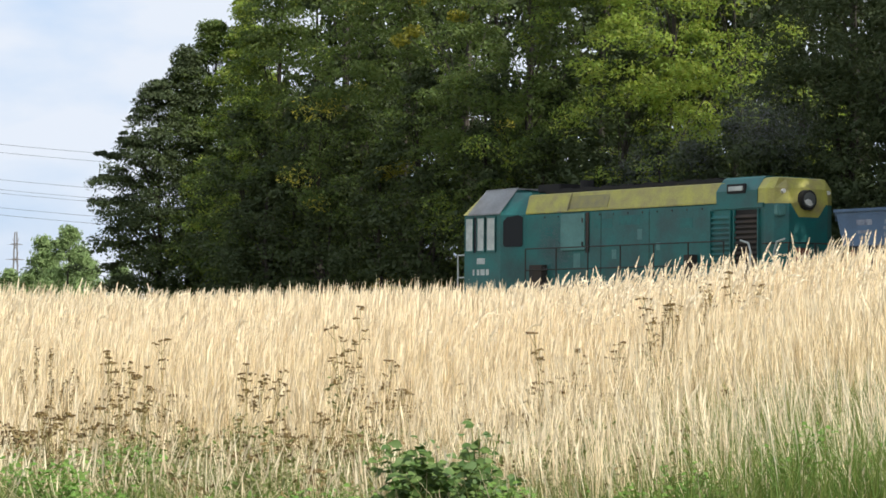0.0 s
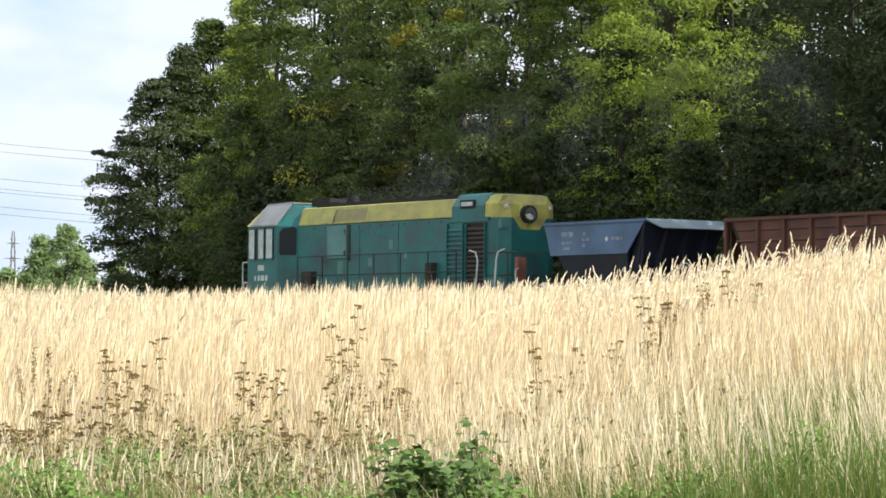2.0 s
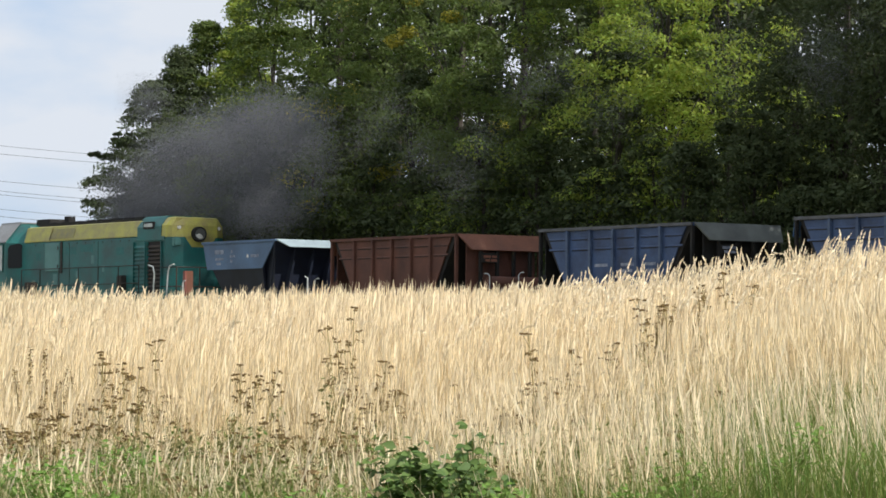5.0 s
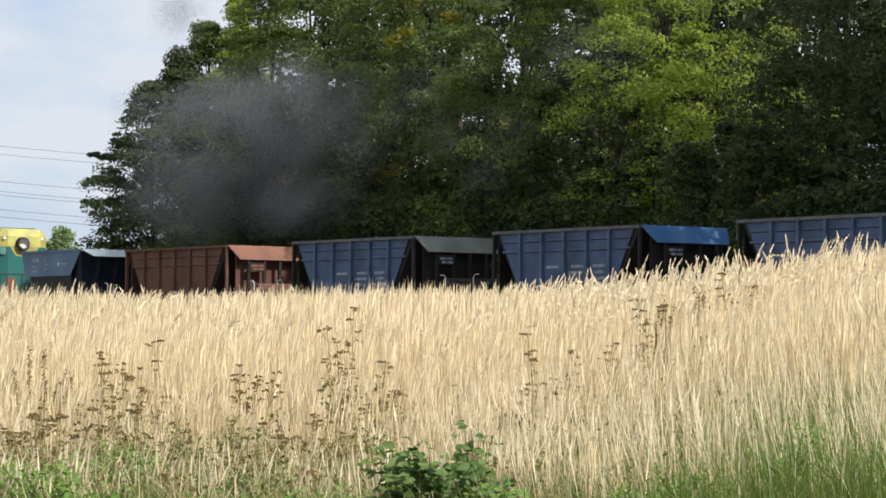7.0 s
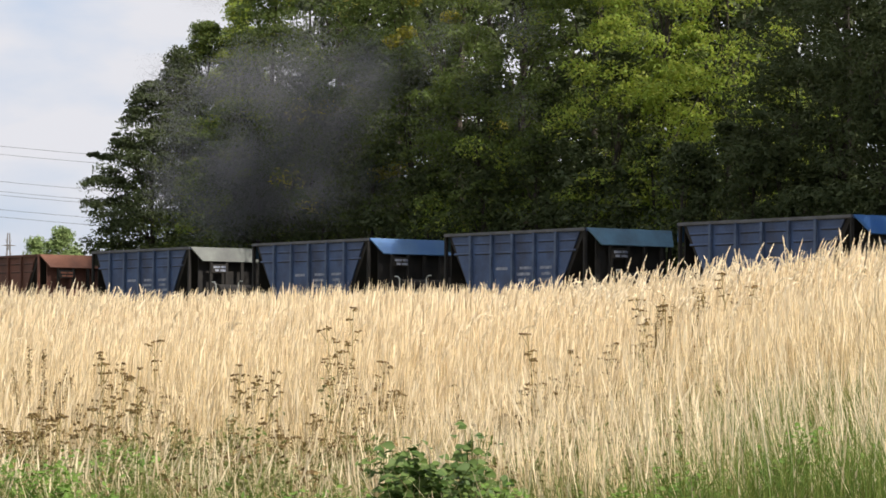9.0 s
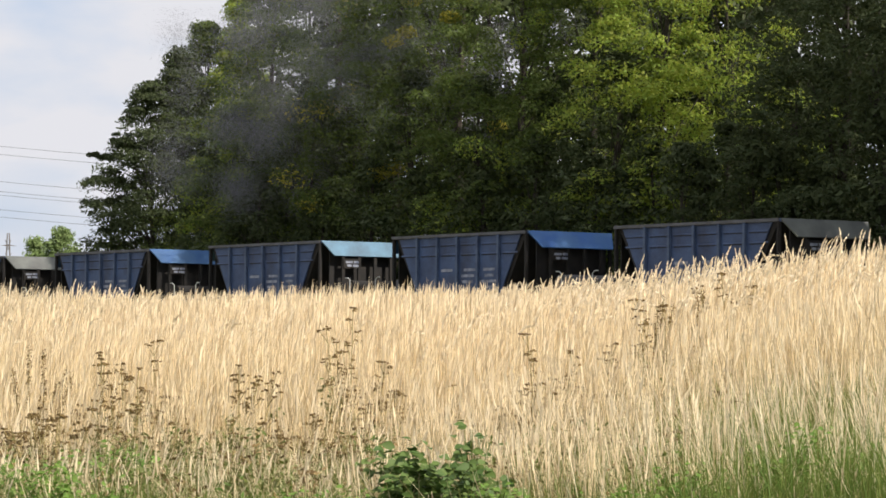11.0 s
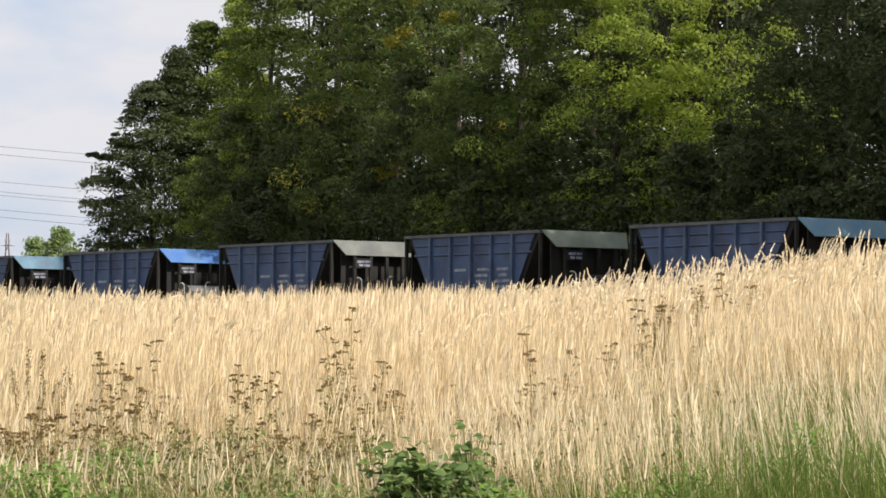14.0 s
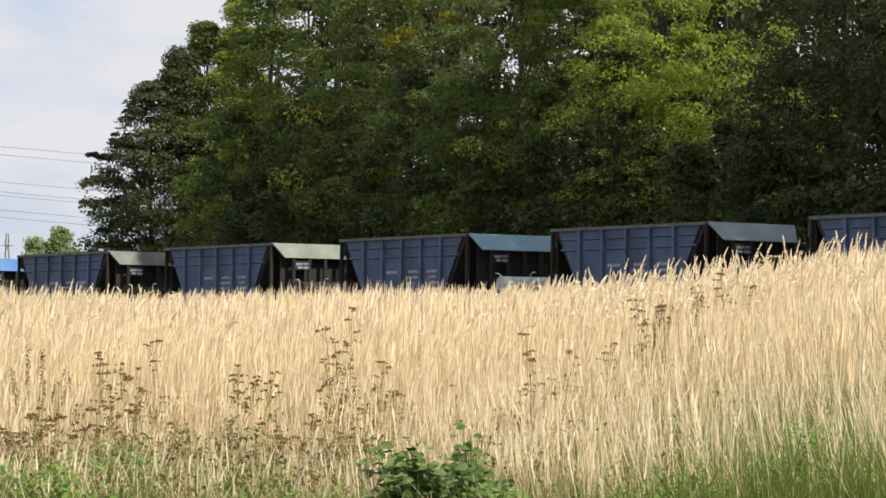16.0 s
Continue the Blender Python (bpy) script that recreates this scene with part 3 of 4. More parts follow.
def short_wagon(m):
    t = thing("short_hopper_wagon", "pale blue short hopper wagon with a grey end apron", "freight wagon", m)
    wagon_base(t, .85, -6.4, ((-.6, -1.9), (-3.9, -5.2)))
    W = 1.45
    bm = bmesh.new()
    loft(bm, [[(0, W - .04, 3.66), (-4.4, W - .04, 3.66), (-4.4, -W, 3.66), (0, -W, 3.66)], [(-1.0, .9, 1.3), (-3.5, .9, 1.3), (-3.5, -.9, 1.3), (-1.0, -.9, 1.3)]])
    part("bin", bm, "navy", t)
    for s in (1, -1):
        bm = bmesh.new()
        prism(bm, [(0, 3.68), (-4.42, 3.68), (-3.65, 2.80), (-.28, 2.80)], s * (W - .03), s * W)
        part("side_panel", bm, "blue_light", t, "pale blue side panel")
        bm = bmesh.new()
        box(bm, -4.46, .03, s * (W - .05), s * (W + .05), 3.64, 3.72, .01)
        part("top_rim", bm, "blue_light", t)
        bm = bmesh.new()
        loft(bm, [[(-.55, s * (W - .02), 2.85), (-3.65, s * (W - .02), 2.85), (-3.65, s * (W - .1), 2.85), (-.55, s * (W - .1), 2.85)],
                  [(-1.1, s * .9, 1.3), (-3.1, s * .9, 1.3), (-3.1, s * .8, 1.3), (-1.1, s * .8, 1.3)]])
        part("lower_panel", bm, "navy", t, "dark navy lower hopper slope")
    for x, way in ((-4.42, -1), (0, 1)):
        bm = bmesh.new()
        loft(bm, [[(x, W, 3.69), (x, -W, 3.69), (x + way * .03, -W, 3.72), (x + way * .03, W, 3.72)],
                  [(x + way * .34, 1.12, 3.45), (x + way * .34, -W, 3.45), (x + way * .37, -W, 3.47), (x + way * .37, 1.12, 3.47)]])
        part("end_apron", bm, "paint_pale" if way < 0 else "blue_light", t, "pale grey folded end apron")
        bm = bmesh.new()
        loft(bm, [[(x + way * .03, W, 3.68), (x + way * .03, -W, 3.68), (x - way * .06, -W, 3.68), (x - way * .06, W, 3.68)],
                  [(x - way * 1.15, .95, 1.5), (x - way * 1.15, -.95, 1.5), (x - way * 1.25, -.95, 1.5), (x - way * 1.25, .95, 1.5)]])
        part("end_wall", bm, "navy", t, "dark navy sloping end wall")
        bm = bmesh.new()
        for y in (-.7, 0, .7):
            loft(bm, [[(x + way * .1, y - .04, 3.4), (x + way * .1, y + .04, 3.4), (x - way * .02, y + .04, 3.4), (x - way * .02, y - .04, 3.4)],
                      [(x - way * .6, y - .04, 1.4), (x - way * .6, y + .04, 1.4), (x - way * 1.1, y + .04, 1.4), (x - way * 1.1, y - .04, 1.4)]])
        part("end_brace", bm, "navy", t)
        for y in (-1.25, 1.25):
            bm = bmesh.new()
            tube(bm, [(x + way * 1.6, y, 1.3), (x + way * 1.6, y, 2.45), (x + way * 1.45, y, 2.5)], .022)
            part("grab_rail", bm, "curtain", t)
        bm = bmesh.new()
        tube(bm, [(x + way * 1.6, 1.25, 1.95), (x + way * 1.6, -1.25, 1.95)], .02)
        part("end_rail", bm, "curtain", t)
    for x, z, w, h in ((-.75, 3.3, .55, .14), (-.8, 3.1, .5, .08), (-.85, 2.95, .3, .08), (-1.75, 3.32, .12, .1), (-1.7, 3.18, .3, .08), (-1.72, 3.02, .14, .1), (-2.95, 3.16, .5, .1)):
        bm = bmesh.new()
        box(bm, x - w, x, W, W + .004, z, z + h)
        part("marking", bm, "chalk", t)
    bm = bmesh.new()
    loft(bm, [[(-2.78 + a, W + o, 3.21 + b) for a, b in ((.065, 0), (0, .075), (-.065, 0), (0, -.075))] for o in (0, .005)])
    part("emblem", bm, "white", t, "small white diamond emblem")
    return t


# ---- trees ----
def leaf_cloud(centres, radii, count, size, seed, flat=.6, dome=0.0):
    """Many small bent leaves round clump centres; returns vertices and faces."""
    r = np.random.RandomState(seed)
    n = len(centres) * count
    c = np.repeat(np.asarray(centres, float), count, 0)
    rad = np.repeat(np.asarray(radii, float), count)
    d = r.normal(size=(n, 3))
    d /= np.linalg.norm(d, axis=1)[:, None]
    d[:, 2] = np.where(r.uniform(0, 1, n) < dome, np.abs(d[:, 2]), d[:, 2])        # leaves gather on the upper side of a clump
    dist = r.uniform(.15, 1, n) ** (.6 - .35 * dome)
    p = c + d * (rad * dist)[:, None] * np.array([1, 1, flat])
    nrm = d * .5 + r.normal(size=(n, 3)) * .55 + np.array([0, 0, .55])
    nrm /= np.linalg.norm(nrm, axis=1)[:, None]
    a = np.cross(nrm, r.normal(size=(n, 3)))
    a /= np.linalg.norm(a, axis=1)[:, None]
    b = np.cross(nrm, a)
    s = size * r.uniform(.6, 1.35, n)[:, None]
    v = np.stack([p - a * s, p - b * s * .42 - nrm * s * .12, p + a * s, p + b * s * .42 - nrm * s * .12], 1).reshape(-1, 3)
    i = np.arange(n)[:, None] * 4
    return v, i + np.array([[0, 1, 2, 3]])


def tree(label, m, height, spread, seed, leaf="leaf", low=.12, clumps=150, count=85, lean=0.0, second="", size=.15, shape=1.0, group="trees behind the railway", kind="", boughs=(), sprays=(), puff=1.0, face=None, dome=0.0):
    t = thing("tree", label, "tree", m, group, kind)
    r = np.random.RandomState(seed)
    # limbs and the clumps that they carry
    bm = bmesh.new()
    trunk = [(0, 0, -.4)]
    for k in range(1, 7):
        trunk.append((trunk[-1][0] + r.normal() * .12 + lean * .2, trunk[-1][1] + r.normal() * .12, height * .93 * k / 6))
    tube(bm, trunk, height * .012 + .03, 8, .02)
    centres, radii = [], []
    for k in range(clumps):
        thin = face is not None and k % 2
        f = low + (1 - low) * r.uniform(0, 1) ** .9
        g = (f - low) / (1 - low)
        prof = (min(1, (g / .28) ** .6) if g < .28 else max(.05, 1 - ((g - .28) / .74) ** (1.5 * shape)) ) * spread * r.uniform(.82, 1.15)
        ang = face + r.uniform(-1.7, 1.7) if thin else r.uniform(0, 2 * math.pi)      # half of the clumps face the field
        q = prof * r.uniform(.35, 1) ** .5
        base = f * .9 * height
        j = min(5, int(base / (height * .93) * 6))
        bx, by = trunk[j][0], trunk[j][1]
        droop = .35 * q * (1 if g > .5 else .4)
        end = (bx + math.cos(ang) * q + lean * g, by + math.sin(ang) * q, max(.6, f * height - droop * .3 + .3))
        centres.append(end)
        radii.append(puff * r.uniform(.6, 1.15) * (spread / 4.2) ** .5 * (1 - .35 * g))
        if k % 6 == 0:
            mid = ((bx + end[0]) / 2, (by + end[1]) / 2, (base * .85 + end[2]) / 2 + .15)
            tube(bm, [(bx, by, max(.3, base * .85 - .3 * q)), mid, end], .026, 5, .008)
    for z, reach, rise in boughs:          # long drooping boughs towards the open field
        tube(bm, [(0, 0, z - .6), (-reach * .5, .1, z), (-reach, .15, z + rise)], .05, 5, .01)
        for a in np.linspace(.45, 1, 7):
            centres.append((-reach * a, .15 * a + r.normal() * .12, z + rise * a * a + r.normal() * .09))
            radii.append(.40 - .24 * a)
    part("trunk", bm, "bark", t)
    v, f = leaf_cloud(centres, radii, count, size, seed + 5, dome=dome)
    raw("crown", v, f, leaf, t)
    if sprays:
        v, f = leaf_cloud(sprays, [.40] * len(sprays), 300, size, seed + 3)
        tagged(raw("yellow_leaves", v, f, "leaf_yellow", t), "leaves turned bright yellow")
    # a sixth of the clumps in the second colour; lime puts in sunlight
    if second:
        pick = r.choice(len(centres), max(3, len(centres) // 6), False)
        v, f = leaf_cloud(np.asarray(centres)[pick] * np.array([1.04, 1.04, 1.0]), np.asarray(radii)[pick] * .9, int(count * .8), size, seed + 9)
        tagged(raw("bright_leaves", v, f, second, t), "clumps of leaves in the tree's second leaf colour")
    return t


def beside(px, back, dz=0.0, turn=0.0):
    """A place behind the track: px steers the bearing (0 to 1568 across the view), back is the distance behind the rails."""
    az = math.atan((px - 784) / 5300)
    dx, dy = math.sin(az), math.cos(az)
    # meet the line parallel to the track
    nx, ny = UY, -UX
    off = nx * QX + ny * QY + back
    d = off / (nx * dx + ny * dy)
    x, y = dx * d, dy * d
    return pose(x, y, float(ground_z(x, y)) - .1 + dz, 0, 0, turn)


BOUGHS = ((8.1, 2.45, .25), (7.4, 2.65, -.1), (6.4, 2.6, .05), (5.6, 1.9, -.2), (4.9, 2.3, -.35), (4.1, 2.05, -.1), (3.3, 2.3, -.3), (2.6, 2.1, -.2), (8.7, 1.5, .3))  # height, reach, rise


SPRAYS = {585: ((-.3, -3.5, 6.0), (.1, -3.5, 5.8)), 700: ((-.1, -3.3, 11.1), (.35, -3.2, 11.4), (.5, -2.3, 12.6), (-.6, -2.8, 6.6)), 815: ((-.4, -2.6, 11.9), (1.2, -2.7, 8.2))}  # yellowed twigs


def woods():
    mid = "broad leafy green tree at the edge of the wood"
    rows = [  # bearing, behind the rails, height, spread, leaf, second, label
        (264, 7.5, 10.8, 3.0, "leaf_shaded", "", "alder with drooping outer branches, its shade put into dark leaves"),
        (312, 8.6, 12.2, 3.3, "leaf_shaded", "leaf", mid),
        (364, 9.4, 13.2, 3.2, "leaf", "leaf_sunlit_lime", mid),
        (432, 11.5, 15.0, 2.6, "leaf_sunlit_lime", "", mid),
        (408, 10.0, 14.2, 2.6, "leaf_sunlit_lime", "leaf", mid),
        (462, 7.0, 15.6, 3.2, "leaf", "leaf_sunlit_lime", mid),
        (585, 8.5, 18.0, 3.9, "leaf", "leaf_sunlit_lime", mid),
        (700, 7.2, 17.5, 3.6, "leaf", "leaf_yellow", "green tree with branches turning yellow"),
        (815, 8.2, 18.5, 3.8, "leaf", "leaf_shaded", mid),
        (925, 7.0, 17.5, 3.6, "leaf", "leaf_sunlit_lime", mid),
        (1035, 8.4, 15.5, 3.6, "leaf", "leaf_sunlit_lime", mid),
        (1150, 7.4, 16.0, 3.7, "leaf_sunlit_lime", "leaf", "yellow-green tree with full sun put into its leaf colour"),
        (1290, 8.6, 14.0, 3.4, "leaf_sunlit_lime", "leaf", "yellow-green tree with full sun put into its leaf colour"),
        (1482, 6.8, 17.0, 3.6, "leaf_shaded", "", "dark shaded tree at the edge of the wood"),
        (1600, 7.6, 19.5, 4.0, "leaf_shaded", "", "dark shaded tree at the edge of the wood"),
        (1740, 7.2, 21.0, 4.4, "leaf_shaded", "", "dark shaded tree at the edge of the wood"),
    ]
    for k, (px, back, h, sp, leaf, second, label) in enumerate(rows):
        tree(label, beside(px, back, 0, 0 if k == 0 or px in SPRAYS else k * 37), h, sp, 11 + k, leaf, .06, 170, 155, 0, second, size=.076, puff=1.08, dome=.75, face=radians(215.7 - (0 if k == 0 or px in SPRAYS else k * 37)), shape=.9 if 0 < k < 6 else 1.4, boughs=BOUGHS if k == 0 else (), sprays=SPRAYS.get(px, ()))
    base = tree("shaded tree deeper in the wood", beside(600, 15), 17.5, 4.6, 71, "leaf_shaded", .06, 120, 60, size=.19, group="trees deeper in the wood")
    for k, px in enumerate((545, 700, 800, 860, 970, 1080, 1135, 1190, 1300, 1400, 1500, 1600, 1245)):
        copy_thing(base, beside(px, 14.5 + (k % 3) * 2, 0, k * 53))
    # a further row, hidden behind the others, added to shade the front trees
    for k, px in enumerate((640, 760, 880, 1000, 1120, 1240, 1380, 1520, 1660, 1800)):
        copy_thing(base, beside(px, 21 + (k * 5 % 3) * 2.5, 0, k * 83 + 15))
    # tall trees past the view's right edge, added to keep sun off the train
    tall = tree("tall tree past the right edge of the view, added to shade the train", beside(1880, 7), 21.5, 5.0, 73, "leaf_shaded", .1, 150, 60, size=.2, shape=1.6, group="trees deeper in the wood")
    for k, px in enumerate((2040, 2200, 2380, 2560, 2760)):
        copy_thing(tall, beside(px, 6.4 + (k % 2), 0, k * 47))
    # young trees added so that their dark leaves give the wood's foot its shade
    young = tree("young tree at the foot of the wood, shade put into its dark leaves", beside(455, 5.2), 7.2, 2.2, 78, "leaf_shaded", .03, 75, 90, size=.088, puff=1.05, dome=.7, shape=.8, group="young trees at the foot of the wood")
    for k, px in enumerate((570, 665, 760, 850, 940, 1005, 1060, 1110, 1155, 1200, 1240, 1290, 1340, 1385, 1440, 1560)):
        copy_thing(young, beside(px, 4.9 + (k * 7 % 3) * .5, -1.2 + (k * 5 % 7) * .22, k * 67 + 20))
    # low trees darkened for shade; those past 1700 are unseen and shade the train
    small = tree("low tree at the foot of the wood, shade put into its dark leaves", beside(395, 9), 9.6, 2.9, 75, "leaf_shaded", .04, 85, 80, size=.096, puff=1.05, dome=.7, shape=.9, group="young trees at the foot of the wood")
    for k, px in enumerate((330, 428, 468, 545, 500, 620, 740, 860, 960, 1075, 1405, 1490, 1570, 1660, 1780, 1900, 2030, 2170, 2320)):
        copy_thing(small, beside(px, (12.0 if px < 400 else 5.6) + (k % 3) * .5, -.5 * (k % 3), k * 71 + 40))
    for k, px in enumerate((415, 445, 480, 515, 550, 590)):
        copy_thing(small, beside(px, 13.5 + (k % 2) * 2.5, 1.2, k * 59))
    # undergrowth at the foot of the wood, two thirds of it darkened for shade
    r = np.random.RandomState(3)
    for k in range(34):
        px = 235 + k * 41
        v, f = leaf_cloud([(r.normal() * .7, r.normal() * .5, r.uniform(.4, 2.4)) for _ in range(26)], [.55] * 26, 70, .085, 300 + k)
        t = thing("shrub", "shrub at the foot of the wood, most of them darkened for shade", "shrub", beside(px, r.uniform(4.6, 6.2), 0, k * 31), "undergrowth")
        raw("leaves", v, f, "leaf_shaded" if k % 3 else "leaf", t)
        bm = bmesh.new()
        for a in range(4):
            tube(bm, [(0, 0, -.2), (math.cos(a * 1.6) * .5, math.sin(a * 1.6) * .5, 1.6)], .03, 4, .01)
        tagged(part("stalk", bm, "bark", t), kind="stuff")


def far_trees():
    for k, (px, d, h, sp) in enumerate(((10, 205, 5.6, 3.0), (64, 193, 7.4, 2.5), (104, 188, 8.2, 2.8), (84, 200, 6.4, 2.6), (134, 196, 7.0, 2.8), (-40, 210, 5.8, 3.2), (38, 225, 6.0, 3.4), (185, 215, 6.4, 3.2))):
        az = math.atan((px - 784) / 5300)
        x, y = math.sin(az) * d, math.cos(az) * d
        tree("distant light green tree beyond the field", pose(x, y, 1.0), h, sp, 140 + k, "leaf_far_hazed", .02, 70, 130, size=.13, shape=.7, group="distant trees", puff=1.35)
    v, f = leaf_cloud([(-60 + k * .75 + 0, 330 + (k % 7), 1.8 + .7 * math.sin(k * .7) + (k % 5) * .5) for k in range(130)], [2.2] * 130, 60, .34, 9)
    tagged(raw("far_hedge", v, f, "leaf_far_hazed"), "distant hedge of light green bushes", "hedge", kind="stuff")


def power_line():
    px, d = 14, 620
    az = math.atan((px - 784) / 5300)
    bx, by = math.sin(az) * d, math.cos(az) * d
    line = thing("power_line", "distant grey lattice pylon with overhead power cables", "power line", pose(0, 0, 0))
    t = new("pylon")
    t.parent, t.matrix_basis = line, pose(bx, by, 0, 0, 0, 20)
    H = 26.0
    bm = bmesh.new()
    for sx, sy in ((1, 1), (1, -1), (-1, 1), (-1, -1)):
        tube(bm, [(sx * 1.9, sy * 1.9, 0), (sx * .5, sy * .5, H * .62), (sx * .2, sy * .2, H)], .1, 4)
    for k in range(9):
        z = H * k / 9.5
        w = 1.9 - 1.4 * min(1, z / (H * .62))
        tube(bm, [(-w, -w, z), (w, -w, z + H / 9.5)], .06, 4)
        tube(bm, [(w, w, z), (-w, w, z + H / 9.5)], .06, 4)
    part("mast", bm, "steel", t)
    for z, w in ((H * .78, 2.2), (H * .9, 1.7)):
        bm = bmesh.new()
        prism(bm, [(-w, z), (0, z + .28), (w, z), (0, z - .05)], -.1, .1)
        part("crossarm", bm, "steel", t)
    # wires cross the open sky from pole to pole, out of sight on both sides
    for z0 in (24.3, 23.4, 20.4, 19.3, 18.9, 17.3, 16.5):
        pts = []
        for i in range(13):
            x = -82 + i * 5.0
            pts.append((x, 330.0, z0 - .085 * (x + 49) + .0009 * (x + 45) ** 2))
        bm = bmesh.new()
        tube(bm, pts, .028, 4)
        part("power_cable", bm, "wire", line)


# ---- meadow ----
def strips(p, heading, bend, length, width, seed, levels=(0, .5, 1), taper=(1, .8, .15), tilt=0.0):
    """Bent upright strips: base points, direction of the bend, how far the tip leans, length and width."""
    n = len(p)
    r = np.random.RandomState(seed)
    face = r.uniform(0, 2 * np.pi, n)
    w = np.stack([np.cos(face), np.sin(face), np.zeros(n)], 1)
    d = np.stack([np.cos(heading), np.sin(heading), np.zeros(n)], 1)
    rows = []
    for q, k in zip(levels, taper):
        c = p + d * ((bend * q ** 2 + tilt * q) * length)[:, None]
        c[:, 2] += length * q * (1 - .25 * np.clip(bend, 0, 1.2) * q)
        rows += [c - w * (width * k)[:, None], c + w * (width * k)[:, None]]
    v = np.stack(rows, 1).reshape(-1, 3)
    i = np.arange(n)[:, None] * len(levels) * 2
    faces = np.concatenate([i + np.array([[2 * a, 2 * a + 1, 2 * a + 3, 2 * a + 2]]) for a in range(len(levels) - 1)])
    return v, faces


def plume(base, heading, turn, length, r):
    """Feathery heads: a curved rachis that turns over by turn radians, set with short slanting spikelets."""
    n, steps = len(base), 9
    d = np.stack([np.cos(heading), np.sin(heading), np.zeros(n)], 1)
    lean = np.abs(r.normal(.12, .1, n))
    at, verts = base.copy(), []
    for k in range(steps):
        q = k / (steps - 1)
        a = lean + turn * q ** 1.3
        way = d * np.sin(a)[:, None] + np.array([0, 0, 1.0]) * np.cos(a)[:, None]
        at = at + way * (length / steps)[:, None]
        full = math.sin(math.pi * min(1, .12 + .86 * q)) ** .7
        for side in range(3):
            o = r.normal(size=(n, 3))
            o -= way * (o * way).sum(1)[:, None]
            o /= np.linalg.norm(o, axis=1)[:, None]
            reach = (r.uniform(.45, 1.0, n) * full * .0165)[:, None]
            across = np.cross(way, o)
            end = at + o * reach + way * r.uniform(.03, .06, n)[:, None]
            mid = at + o * reach * .6 + way * .012
            verts += [at, mid + across * .0085, end, mid - across * .0085]
    v = np.stack(verts, 1).reshape(-1, 3)
    f = np.arange(len(v)).reshape(-1, 4)
    return v, f


def scatter(n, y0, y1, seed, margin=.02):
    """Points of the meadow, spread evenly over the ground that the field's wedge covers."""
    r = np.random.RandomState(seed)
    y = np.sqrt(r.uniform(y0 ** 2, y1 ** 2, n))
    x = r.uniform(-.148 - margin, .148 + margin, n) * y
    return x, y, r


def patchy(x, y, f, seed):
    """Smooth values about 0 to 1 over the meadow."""
    return .5 + .25 * (np.sin(x * f + seed) + np.sin(y * f * .8 + seed * 2.1 + .6 * np.sin(x * f * .7)))


def at_bearing(px, d):
    """Ground place at a bearing across the view and a distance."""
    x, y = (px - 784) / 5300 * d, d
    return x, y, float(ground_z(x, y))


